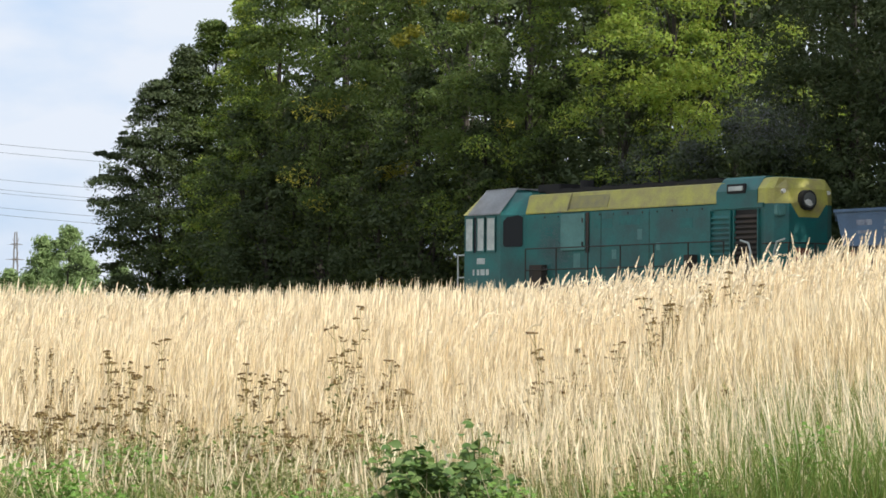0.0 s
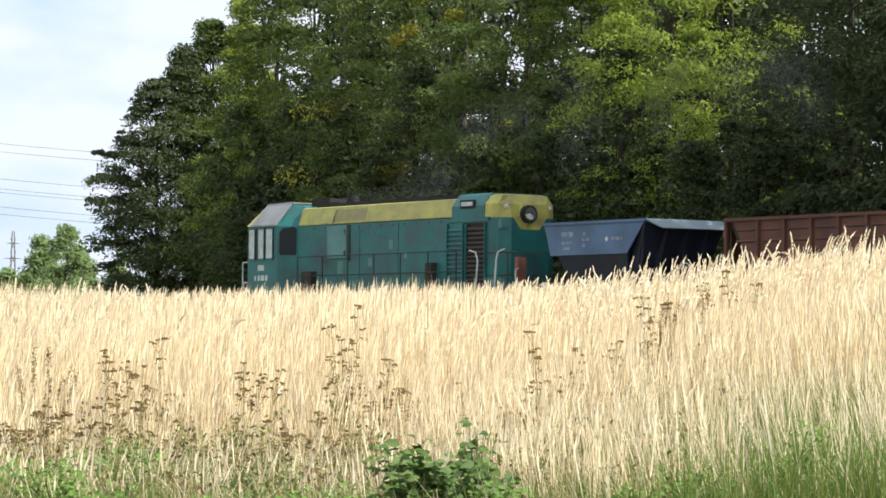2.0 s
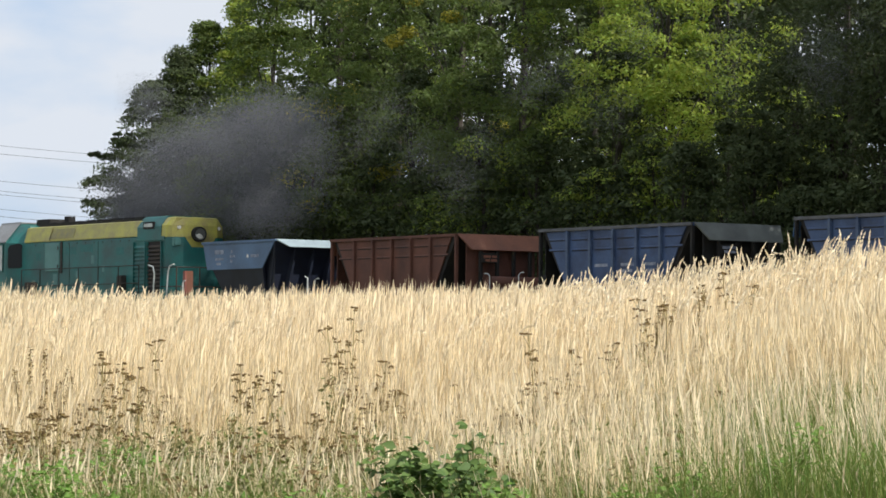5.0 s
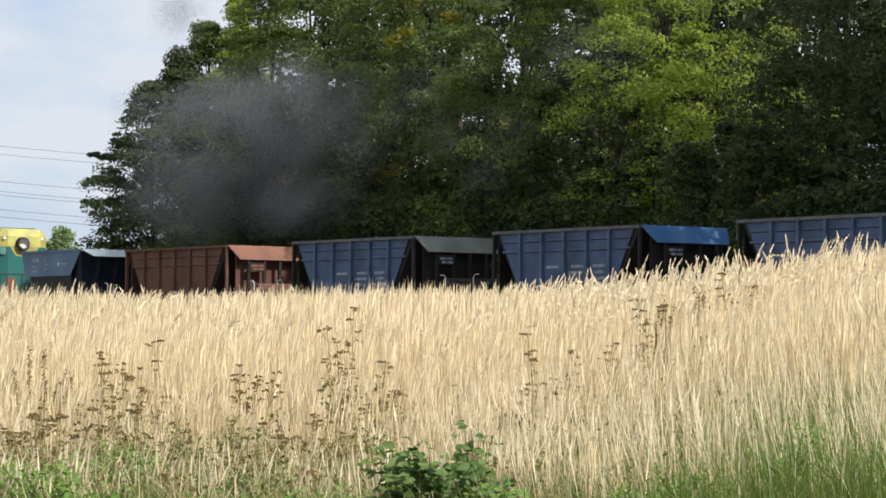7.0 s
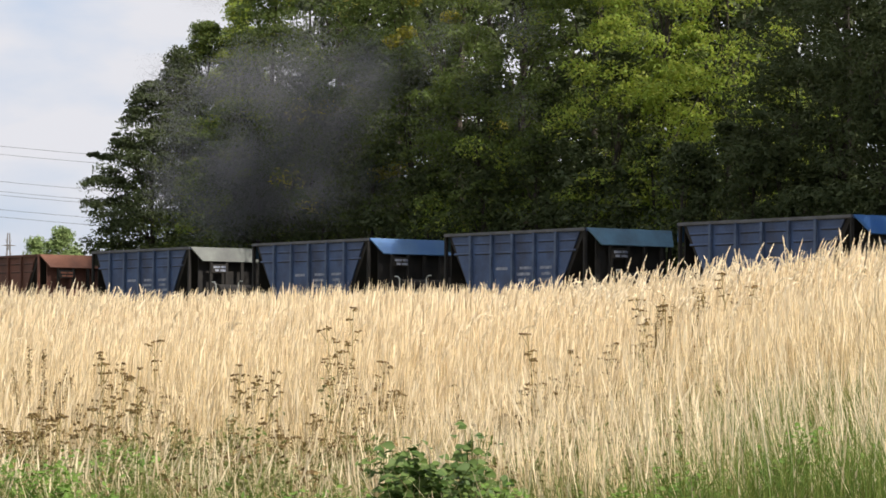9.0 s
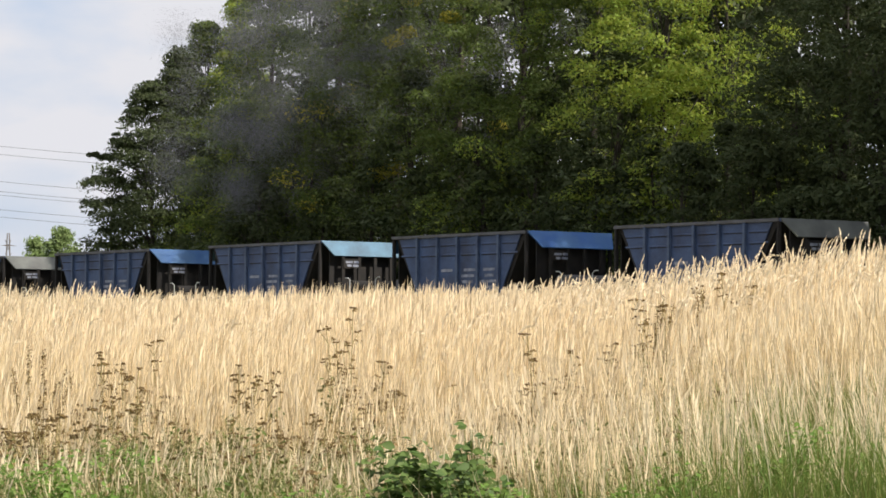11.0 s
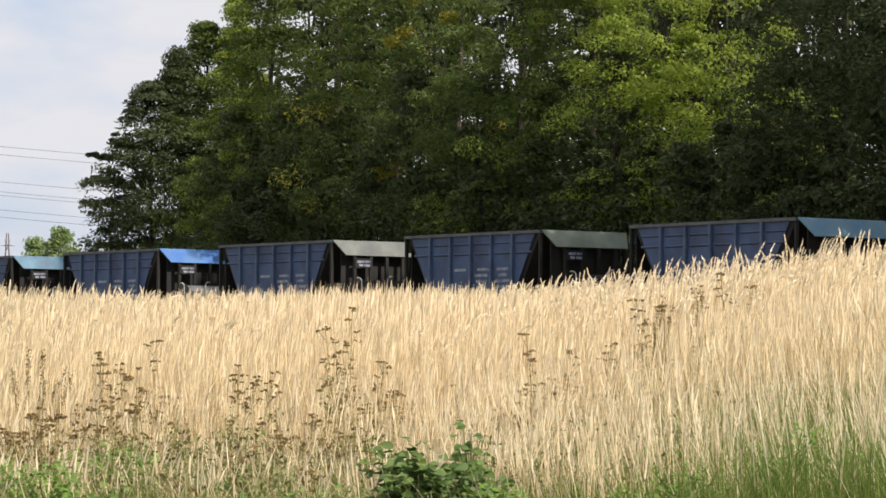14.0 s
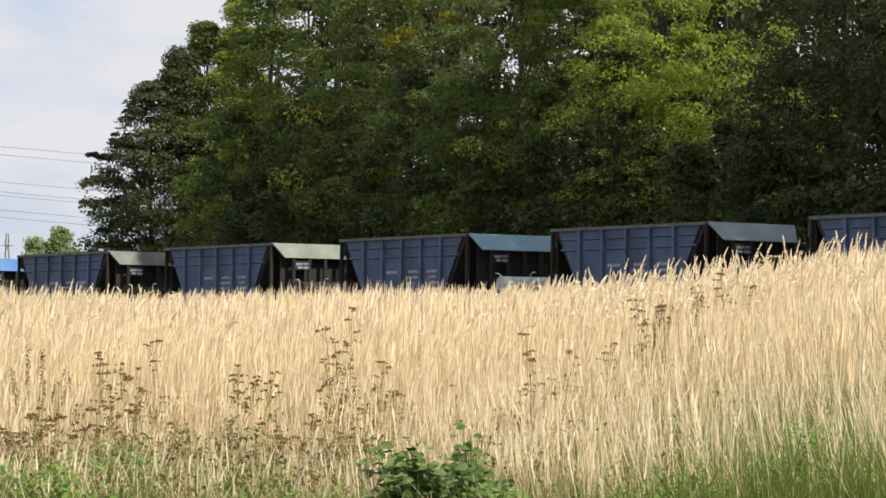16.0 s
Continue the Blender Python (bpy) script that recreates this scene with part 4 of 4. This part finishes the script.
def meadow():
    # tall straw with seed heads
    for name, n, y0, y1, wide, seed in (("near_meadow", 40000, 17.5, 31, .0037, 1), ("meadow", 70000, 30, 52, .0034, 2), ("far_meadow", 14000, 52, 84, .007, 3)):
        x, y, r = scatter(n, y0, y1, seed)
        side = (x - QX) * -UY + (y - QY) * UX
        keep = side > 4.0
        az = x / y
        right = smooth(az, -.03, .11)
        dens = np.clip(.10 + .04 * right + .80 * smooth(y, 19.5 + 1.3 * right, 27 - .2 * right) + (.45 + .5 * right * (y < 24)) * (patchy(x, y, 1.7, 1) - .5), .05, 1)
        keep &= r.uniform(0, 1, n) < dens
        x, y, right = x[keep], y[keep], right[keep]
        n = len(x)
        z = ground_z(x, y)
        p = np.stack([x, y, z - .03], 1)
        low = .44 + .40 * right
        hgt = (.98 + .22 * patchy(x, y, .9, 2)) * r.uniform(.72, 1.14, n) * (low + (1 - low) * smooth(y, 20, 27))
        wind = r.normal(.1, .6, n)
        sway = patchy(x, y, .8, 5) - .5
        tilt = r.normal(0, .085, n) * (1 + 1.2 * (y < 24)) + .10 * sway - .09 * right * (y < 26)
        bend = np.abs(r.normal(.02, .035, n))
        slim = np.full(n, wide) * r.uniform(.6, 1.35, n) * np.where(y < 24, 1.2, 1)
        v, f = strips(p, wind, bend, hgt, slim, seed + 20, (0, 1), (1, .3), tilt=tilt)
        a = raw(name + "_straw", v, f, "straw")
        tagged(a, "tall dry golden meadow grass swaying on the rise", "grass", kind="stuff")
        # seed heads: a slim spindle that goes on from the stem and nods with the wind
        tip = p + np.stack([np.cos(wind), np.sin(wind), np.zeros(n)], 1) * ((bend * .86 + tilt * .93) * hgt)[:, None]
        tip[:, 2] = z - .03 + hgt * .93
        hl = r.uniform(.12, .26, n)
        hb = np.abs(r.normal(.02, .12, n))
        v, f = strips(tip - np.array([0, 0, .05]), wind, hb, hl, slim * r.uniform(.9, 2.5, n) * np.where(y < 29, .66, 1.1), seed + 30, (0, .45, 1), (.35, 1, .15), tilt=tilt + bend)
        tagged(raw(name + "_heads", v, f, "seed_head"), "pale nodding seed heads of the meadow grass", "grass", kind="stuff")
        # dry leaves half way up
        every, n = n, int(n * .35)
        k = r.choice(every, n, True)
        q = p[k].copy()
        q[:, 2] += hgt[k] * r.uniform(.05, .55, n)
        v, f = strips(q, r.uniform(0, 6.28, n), np.abs(r.normal(.25, .2, n)), r.uniform(.12, .28, n), np.full(n, wide * .8), seed + 40)
        tagged(raw(name + "_blades", v, f, "straw"), "dry narrow grass blades", "grass", kind="stuff")
    # taller reeds whose feathery heads stand clear along the brow; they sway tuft by tuft
    n = 6400
    x, y, r = scatter(n, 25, 48, 14)
    right = smooth(x / y, -.02, .07)
    keep = r.uniform(0, 1, n) < .20 + .36 * right + .25 * (y > 36)
    x, y, right = x[keep], y[keep], right[keep]
    tuft = np.clip(((x / y + .168) / .336 * 22 + r.normal(0, .35, len(x))).astype(int), 0, 21)
    for k in range(22):
        pick = tuft == k
        n = int(pick.sum())
        bx, by = float(x[pick].mean()), float(y[pick].mean())
        base = np.array([bx, by, float(ground_z(bx, by))])
        t = thing("reed_tuft", "tall dry reeds with pale feathery heads above the meadow", "reeds", pose(*base), "reeds along the brow", "stuff")
        p = np.stack([x[pick], y[pick], ground_z(x[pick], y[pick]) - .03], 1) - base
        hgt = r.uniform(.96, 1.24, n) + .05 * right[pick]
        wind, bend = r.normal(.0, .5, n) + np.where(r.uniform(0, 1, n) < .12, math.pi, 0), np.abs(r.normal(.05, .05, n))
        v, f = strips(p, wind, bend, hgt, np.full(n, .003), 91 + k)
        tagged(raw("stem", v, f, "straw", t), kind="stuff")
        tip = p + np.stack([np.cos(wind), np.sin(wind), np.zeros(n)], 1) * (bend * hgt * .9)[:, None]
        tip[:, 2] = p[:, 2] + hgt * .96 * (1 - .25 * bend * .96)
        bowed = r.uniform(0, 1, n) < .13
        v, f = plume(tip - np.array([0, 0, .06]), wind, np.where(bowed, r.uniform(1.2, 2.2, n), np.abs(r.normal(.2, .22, n))), r.uniform(.16, .30, n) * (.8 + .35 * right[pick]), r)
        tagged(raw("reed_heads", v, f, "plume", t), kind="stuff")
        REEDS.append((t, base, r.uniform(0, 6.28)))
    # broken and fallen straw low in the foreground
    n = 9000
    x, y, r = scatter(n, 17, 24, 15)
    p = np.stack([x, y, ground_z(x, y) + r.uniform(0, .22, n)], 1)
    v, f = strips(p, r.normal(0, .8, n), r.normal(0, .3, n), r.uniform(.12, .42, n), r.uniform(.0015, .0032, n), 93, tilt=r.normal(-.1, .75, n))
    tagged(raw("fallen_straw", v, f, "straw"), "broken dry straw leaning every way", "grass", kind="stuff")
    # thicker bleached stems standing apart before the green
    n = 2300
    x, y, r = scatter(n, 16.8, 22.5, 27)
    keep = r.uniform(0, 1, n) < .28 + .72 * smooth(x / y, -.01, .08)
    x, y = x[keep], y[keep]
    n = len(x)
    p = np.stack([x, y, ground_z(x, y) - .03], 1)
    tall = r.uniform(.45, 1.0, n) * (.65 + .35 * smooth(x / y, 0, .1))
    v, f = strips(p, np.full(n, math.pi) + r.normal(0, .3, n), r.normal(.03, .05, n), tall, r.uniform(.0025, .0052, n), 97, (0, .35, .7, 1), (1, .9, .8, .3), tilt=r.normal(.1, .16, n))
    tagged(raw("bleached_stems", v, f, "seed_head"), "thick bleached straw stems before the green", "grass", kind="stuff")
    # small withered leaves under the weeds
    k = 330
    c = [at_bearing(r.uniform(-20, 700) if i % 3 else r.uniform(840, 1200), r.uniform(17.6, 22.4)) for i in range(k)]
    c = [(a, b, z + r.uniform(.08, .42)) for a, b, z in c]
    for half, material in ((c[::4], "green_blade"), (c[1::4], "dry_weed"), (c[2::2], "weed_stem_leaf")):
        v, f = leaf_cloud(half, [.14] * len(half), 44, .026, 95, flat=1.3)
        tagged(raw("low_leaves", v, f, material), "small withered leaves among the straw", "weeds", kind="stuff")
    # green grass low in the foreground
    n = 60000
    x, y, r = scatter(n, 16.2, 27, 6)
    keep = r.uniform(0, 1, n) < (1 - smooth(y, 18, 26.5)) * (.3 + .9 * patchy(x, y, 1.3, 4)) * (.75 + .1 * smooth(x / y, -.02, .1))
    x, y = x[keep], y[keep]
    n = len(x)
    p = np.stack([x, y, ground_z(x, y) - .02], 1)
    v, f = strips(p, r.uniform(0, 6.28, n), np.abs(r.normal(.35, .25, n)), r.uniform(.18, .52, n) * (1 + smooth(x / y, .0, .1) * (.75 - .75 * patchy(x, y, 1.7, 1))), np.full(n, .0034), 66)
    tagged(raw("green_grass", v, f, "green_blade"), "green grass at the foot of the straw", "grass", kind="stuff")

    # taller green blades where the straw opens before the rise
    n = 9000
    x, y, r = scatter(n, 16.6, 20.6, 16)
    keep = r.uniform(0, 1, n) < .9 * smooth(x / y, .002, .03) * (.35 + .65 * patchy(x, y, 2.1, 3)) * (1 - smooth(y, 18.6, 20.6))
    x, y = x[keep], y[keep]
    n = len(x)
    p = np.stack([x, y, ground_z(x, y) - .02], 1)
    v, f = strips(p, r.uniform(0, 6.28, n), np.abs(r.normal(.3, .22, n)), r.uniform(.3, .62, n), r.uniform(.003, .005, n), 67)
    tagged(raw("green_grass", v, f, "green_blade"), "tall green grass between the straw stems", "grass", kind="stuff")


def tansy(label, m, height, seed, blooms=1.0):
    t = thing("dry_weed", label, "weed", m, "dry weeds in the meadow")
    r = np.random.RandomState(seed)
    stems = bmesh.new()
    heads, c, low = [], [], []
    for s in range(r.randint(4, 8)):
        ax, ay = r.normal() * .12, r.normal() * .12
        h = height * (r.uniform(.55, 1.0) if s else 1.02)
        top = (ax * 1.5 + r.normal() * .03, ay * 1.5, h)
        tube(stems, [(ax * .7, ay * .7, -.05), (ax, ay, h * .5), top], .006, 4, .003)
        for b in range(int(r.randint(4, 7) * blooms)):
            f = r.uniform(.74, .96)
            a = r.uniform(0, 6.28)
            e = (top[0] * f + ax * (1 - f) + math.cos(a) * .055, top[1] * f + math.sin(a) * .055, h * f + r.uniform(.03, .08))
            tube(stems, [(top[0] * f, top[1] * f, h * f - .04), e], .0025, 3)
            heads.append(e)
        if blooms == 1:
            heads.append(top)
        for k in range(11):
            f = r.uniform(.12, .86)
            (c if k % 2 else low).append((top[0] * f + r.normal() * .035, top[1] * f + r.normal() * .035, h * f * (1 if k % 2 else .75)))
    tagged(part("stalk", stems, "weed_stalk", t), kind="stuff")
    bm = bmesh.new()
    for hx, hy, hz in heads:
        for k in range(r.randint(4, 8)):
            a, q = r.uniform(0, 6.28), .034 * r.uniform(0, 1) ** .5
            p = Vector((hx + math.cos(a) * q, hy + math.sin(a) * q, hz + .012 - q * .4 + r.uniform(-.006, .006)))
            tube(bm, [p - Vector((0, 0, .007)), p + Vector((0, 0, .005))], r.uniform(.007, .013), 5)
    tagged(part("withered_bloom", bm, "dry_weed", t, "brown domed withered flower heads"), kind="stuff")
    v, f = leaf_cloud(c, [.05] * len(c), 4, .02, seed, 1.1)
    tagged(raw("withered_leaves", v, f, "dry_weed", t), "curled brown leaves")
    v, f = leaf_cloud(low, [.085] * len(low), 15, .026, seed + 1, 1.1)
    tagged(raw("leaves", v, f, "weed_stem_leaf", t), "olive green leaves lower on the stems")
    return t


def dock(m, height, seed):
    """A withered dock: a few stiff stems whose upper half is crowded with small brown seeds."""
    t = thing("withered_dock", "withered brown dock with upright seed spikes in the meadow", "weed", m, "dry weeds in the meadow")
    r = np.random.RandomState(seed)
    stems, c = bmesh.new(), []
    for k in range(4):
        ax, h = r.normal() * .07, height * (1 if k == 0 else r.uniform(.72, .95))
        top = (ax * 2 + .05, r.normal() * .04, h)
        tube(stems, [(ax * .4, 0, -.05), (ax, 0, h * .5), top], .006, 4, .003)
        for q in np.linspace(.55, 1, 13):
            c.append((ax + (top[0] - ax) * (q - .5) * 2, top[1] * (q - .5) * 2, h * q))
    tagged(part("stalk", stems, "weed_stalk", t), kind="stuff")
    v, f = leaf_cloud(c, [.026] * len(c), 14, .012, seed, 1.6)
    tagged(raw("seed_spike", v, f, "dry_weed", t), "crowded small brown seeds", kind="stuff")
    return t


def bramble(m, seed, label, reach=.32, height=.62, count=150, size=.06, material="weed_leaf"):
    t = thing("bramble", label, "bush", m, "green plants at the edge of the meadow")
    r = np.random.RandomState(seed)
    stems = bmesh.new()
    c = []
    for s in range(22):
        a = s * 2.4 + r.uniform(0, .8)
        q = reach * r.uniform(.25, 1.05)
        h = height * r.uniform(.55, 1.05)
        end = (math.cos(a) * q, math.sin(a) * q, h)
        mid = (end[0] * .35, end[1] * .35, h * .65)
        tube(stems, [(0, 0, -.05), mid, end], .006, 4, .003)
        for k in range(count // 22):
            f = r.uniform(.25, 1.05)
            c.append((end[0] * f + r.normal() * .03, end[1] * f + r.normal() * .03, h * (f ** .8) + r.normal() * .03))
    tagged(part("stalk", stems, "green_blade", t), kind="stuff")
    # leaves: folded along the midrib with a pointed tip
    verts, faces = [], []
    for k, p in enumerate(c):
        p = Vector(p)
        a = r.uniform(0, 6.28)
        along = Vector((math.cos(a), math.sin(a), r.uniform(-.5, .35))).normalized()
        nrm = (Vector((r.normal() * .5, r.normal() * .5 - .8, 1))).normalized()
        wid = along.cross(nrm).normalized()
        up = wid.cross(along)
        s = size * r.uniform(.6, 1.25)
        o = len(verts)
        for u, w, z in ((0, 0, 0), (.35, .42, .1), (.75, .36, .08), (1.25, 0, -.12), (.75, -.36, .08), (.35, -.42, .1), (.6, 0, -.03)):
            verts.append(p + along * (u * s) + wid * (w * s) + up * (z * s))
        faces += [(o, o + 1, o + 6), (o + 1, o + 2, o + 6), (o + 2, o + 3, o + 6), (o + 3, o + 4, o + 6), (o + 4, o + 5, o + 6), (o + 5, o, o + 6)]
    raw("leaves", [tuple(v) for v in verts], faces, material, t)
    return t


def weeds():
    spots = [(290, 24, .96), (235, 23, .86), (165, 23.5, .9), (20, 22, .62), (100, 21, .6), (425, 22.5, .86), (530, 22, .5), (605, 23.4, 1.28),
             (650, 24, .95), (690, 23, .7), (745, 24, .62), (985, 23.2, 1.06), (1010, 23.5, .9), (950, 22.5, .75), (1120, 24.4, 1.0), (1180, 25.4, 1.1), (1310, 27, 1.15),
             (905, 22.5, .72), (60, 21.5, .55), (800, 24, .7), (200, 21.5, .7)]
    for k, (px, d, h) in enumerate(spots):
        x, y, z = at_bearing(px, d)
        tansy("tall withered brown weed with flat flower heads", pose(x, y, z, 0, 0, k * 77), h + .08, 400 + k)
    for k, (px, d, h) in enumerate(((62, 23.5, 1.05), (86, 23.8, 1.0), (1162, 25.5, 1.22), (1232, 26.0, 1.2))):
        x, y, z = at_bearing(px, d)
        dock(pose(x, y, z, 0, 0, k * 15), h, 610 + k)
    r = np.random.RandomState(77)
    for k in range(16):
        x, y, z = at_bearing(r.uniform(-20, 780) if k % 4 else r.uniform(880, 1330), r.uniform(19.2, 23.5))
        tansy("low withered brown weed among the straw", pose(x, y, z, 0, 0, k * 51), r.uniform(.4, .72), 500 + k, .35)
    x, y, z = at_bearing(772, 17.4)
    bramble(pose(x, y, z), 5, "leafy green bramble bush before the straw", .42, .64, 1400, .058, "bramble_leaf")
    for k, (px, d, h, rch, count) in enumerate(((838, 17.7, .72, .12, 130), (715, 17.3, .5, .2, 220), (850, 17.3, .42, .26, 260))):
        x, y, z = at_bearing(px, d)
        bramble(pose(x, y, z), 12 + k, "arching green bramble shoot beside the bush", rch, h, count, .055, "bramble_leaf")
    for k, (px, d, h, rch) in enumerate(((90, 18.3, .38, .3), (150, 18.0, .3, .25), (610, 17.9, .3, .3), (560, 18.0, .28, .25), (1215, 18.0, .35, .28), (1400, 18.4, .48, .3), (1130, 17.8, .25, .3), (880, 17.9, .3, .22),
                                         (1530, 18.6, .4, .3), (370, 17.9, .25, .25), (200, 20, .42, .3), (40, 19, .4, .25))):
        x, y, z = at_bearing(px, d)
        bramble(pose(x * .95, y * .95, z), 30 + k, "low green leafy weeds at the edge of the meadow", rch, h + .08, 620, .03, "weed_leaf")


# ---- train in motion ----
def run(t):
    """Length that the train has gone by t; it gathers speed."""
    k = min(1.0, max(0.0, (t - 4.0) / 3.5))
    return 5.79 * t + .04 * t * t + .17 * k * k * (3 - 2 * k)


WHEELS, CARS, REEDS = [], [], []
TIMES = [k * .5 for k in range(33)]


def place(sigma, t):
    x, y, z = on_track(sigma + run(t))
    return pose(x, y, z, 0, 0, HEAD)


def motions():
    for ob, sigma in CARS:
        walk(ob, [(t, place(sigma, t)) for t in TIMES])
    steps = [k * .1 for k in range(161)]
    for ob, x, radius in WHEELS:
        walk(ob, [(t, pose(x, 0, radius, 0, math.degrees(run(t) / radius), 0)) for t in steps])
    for ob, rows in PUFFS:
        walk(ob, rows)
    for ob, base, phase in REEDS:
        walk(ob, [(t, pose(*base, 0, .55 * math.sin(2.1 * t + phase) + .35 * math.sin(3.7 * t + 2 * phase), 0)) for t in [k * .25 for k in range(65)]])


PUFFS = []


def smoke():
    """Diesel smoke: drifts of fine soot that ride in the stack, leave it one after the other and spread."""
    r = np.random.RandomState(8)
    count = 120
    shapes = []
    for k in range(8):
        n = 6500 if k < 7 else 6000
        p = np.clip(r.normal(size=(n, 3)) * .46, -.95, .95)
        a, b = r.normal(size=(n, 3)), r.normal(size=(n, 3))
        s = r.uniform(.007, .015, n)[:, None] * (1 if k < 7 else .7)
        v = np.stack([p, p + a * s, p + b * s], 1).reshape(-1, 3)
        shapes.append(raw("smoke_puff", v, np.arange(n * 3).reshape(-1, 3), "smoke"))
    for k in range(count):
        thin = k < 16
        leave = -1.4 + 4.3 * k / 16 if thin else 3.0 + 1.45 * ((k - 16) / (count - 16)) ** 1.1
        if k % 13 == 0 and not thin:
            leave = r.uniform(4.1, 4.6)
        lone = k in (59, 71, 83, 95)
        j = 7 if thin or lone else k % 7
        puff = shapes[j] if shapes[j].parent is None and "label" not in shapes[j] else new("smoke_puff", shapes[j].data)
        tagged(puff, "dark grey drift of diesel smoke", "smoke", "smoke of the locomotive", "stuff")
        ang, q, up, turn = r.uniform(0, 6.28), r.uniform(0, 1) ** .6, r.uniform(.05, 1) ** .8, r.uniform(0, 360)
        if lone:
            leave, up, q = 4.2 + .05 * (k % 3), 1.0, .2
        rows = []
        for t in [i * .25 for i in range(65)]:
            w = Vector(on_track(107.08 + run(min(t, leave)) - 3.6, 0, 3.1))
            if t > leave:
                e = t - leave
                rise = .6 * min(1, e / .12) + (.6 + 3.5 * up) * (1 - math.exp(-e / .62)) + .42 * up * e + (.02 + .05 * up) * max(0, e - 4) ** 2 + .8 * max(0, e - 6) ** 2
                if lone:
                    rise += 3.1 * (1 - math.exp(-e / .6)) + .1 * e
                carry = .7 * (1 - math.exp(-e)) + .32 * e + .028 * e * e
                spread = (1.05 * (1 - math.exp(-e / .5)) + .20 * e + .012 * e * e + .24 * max(0, e - 4) ** 2) * q
                w += Vector((carry + math.cos(ang) * spread * (1 if math.cos(ang) > 0 else .7), .3 * carry + math.sin(ang) * spread * .8, rise + .3 * spread * math.sin(ang * 3 + k) * up))
            rows.append((t, pose(w.x, w.y, w.z, 0, 0, turn)))
        PUFFS.append((puff, rows))


def train():
    CARS.append((locomotive(), 107.08))
    CARS.append((short_wagon(pose(0, 0, 0)), 91.71))
    look_of = [("rust", "rust_pale", "rust-brown hopper wagon with ribbed sides"), ("blue", "paint_grey", "dark blue hopper wagon with a grey-green end apron"),
               ("blue", "paint_mid", "dark blue hopper wagon with a medium blue end apron"), ("blue", "paint_slate", "dark blue hopper wagon with a slate blue end apron"),
               ("blue", "paint_bright", "dark blue hopper wagon with a bright blue end apron"), ("blue", "paint_grey", "dark blue hopper wagon with a grey-green end apron"),
               ("blue", "paint_green", "dark blue hopper wagon with a pale beige-grey end apron"), ("blue", "paint_sky", "dark blue hopper wagon with a light blue end apron"),
               ("blue", "paint_pale", "dark blue hopper wagon with a pale blue-grey end apron"), ("blue", "paint_slate", "dark blue hopper wagon with a slate blue end apron"),
               ("blue", "paint_green", "dark blue hopper wagon with a pale end apron"), ("blue", "paint_sky", "dark blue hopper wagon with a light blue end apron")]
    for k, (a, b, label) in enumerate(look_of):
        CARS.append((hopper_wagon(a, b, label, pose(0, 0, 0), "curtain" if k in (7, 8) else "rim_grey" if k == 4 else ("rust" if k == 0 else "black")), 83.93 - 10.53 * k))


ground()
railway()
train()
woods()
far_trees()
power_line()
meadow()
weeds()
smoke()
motions()
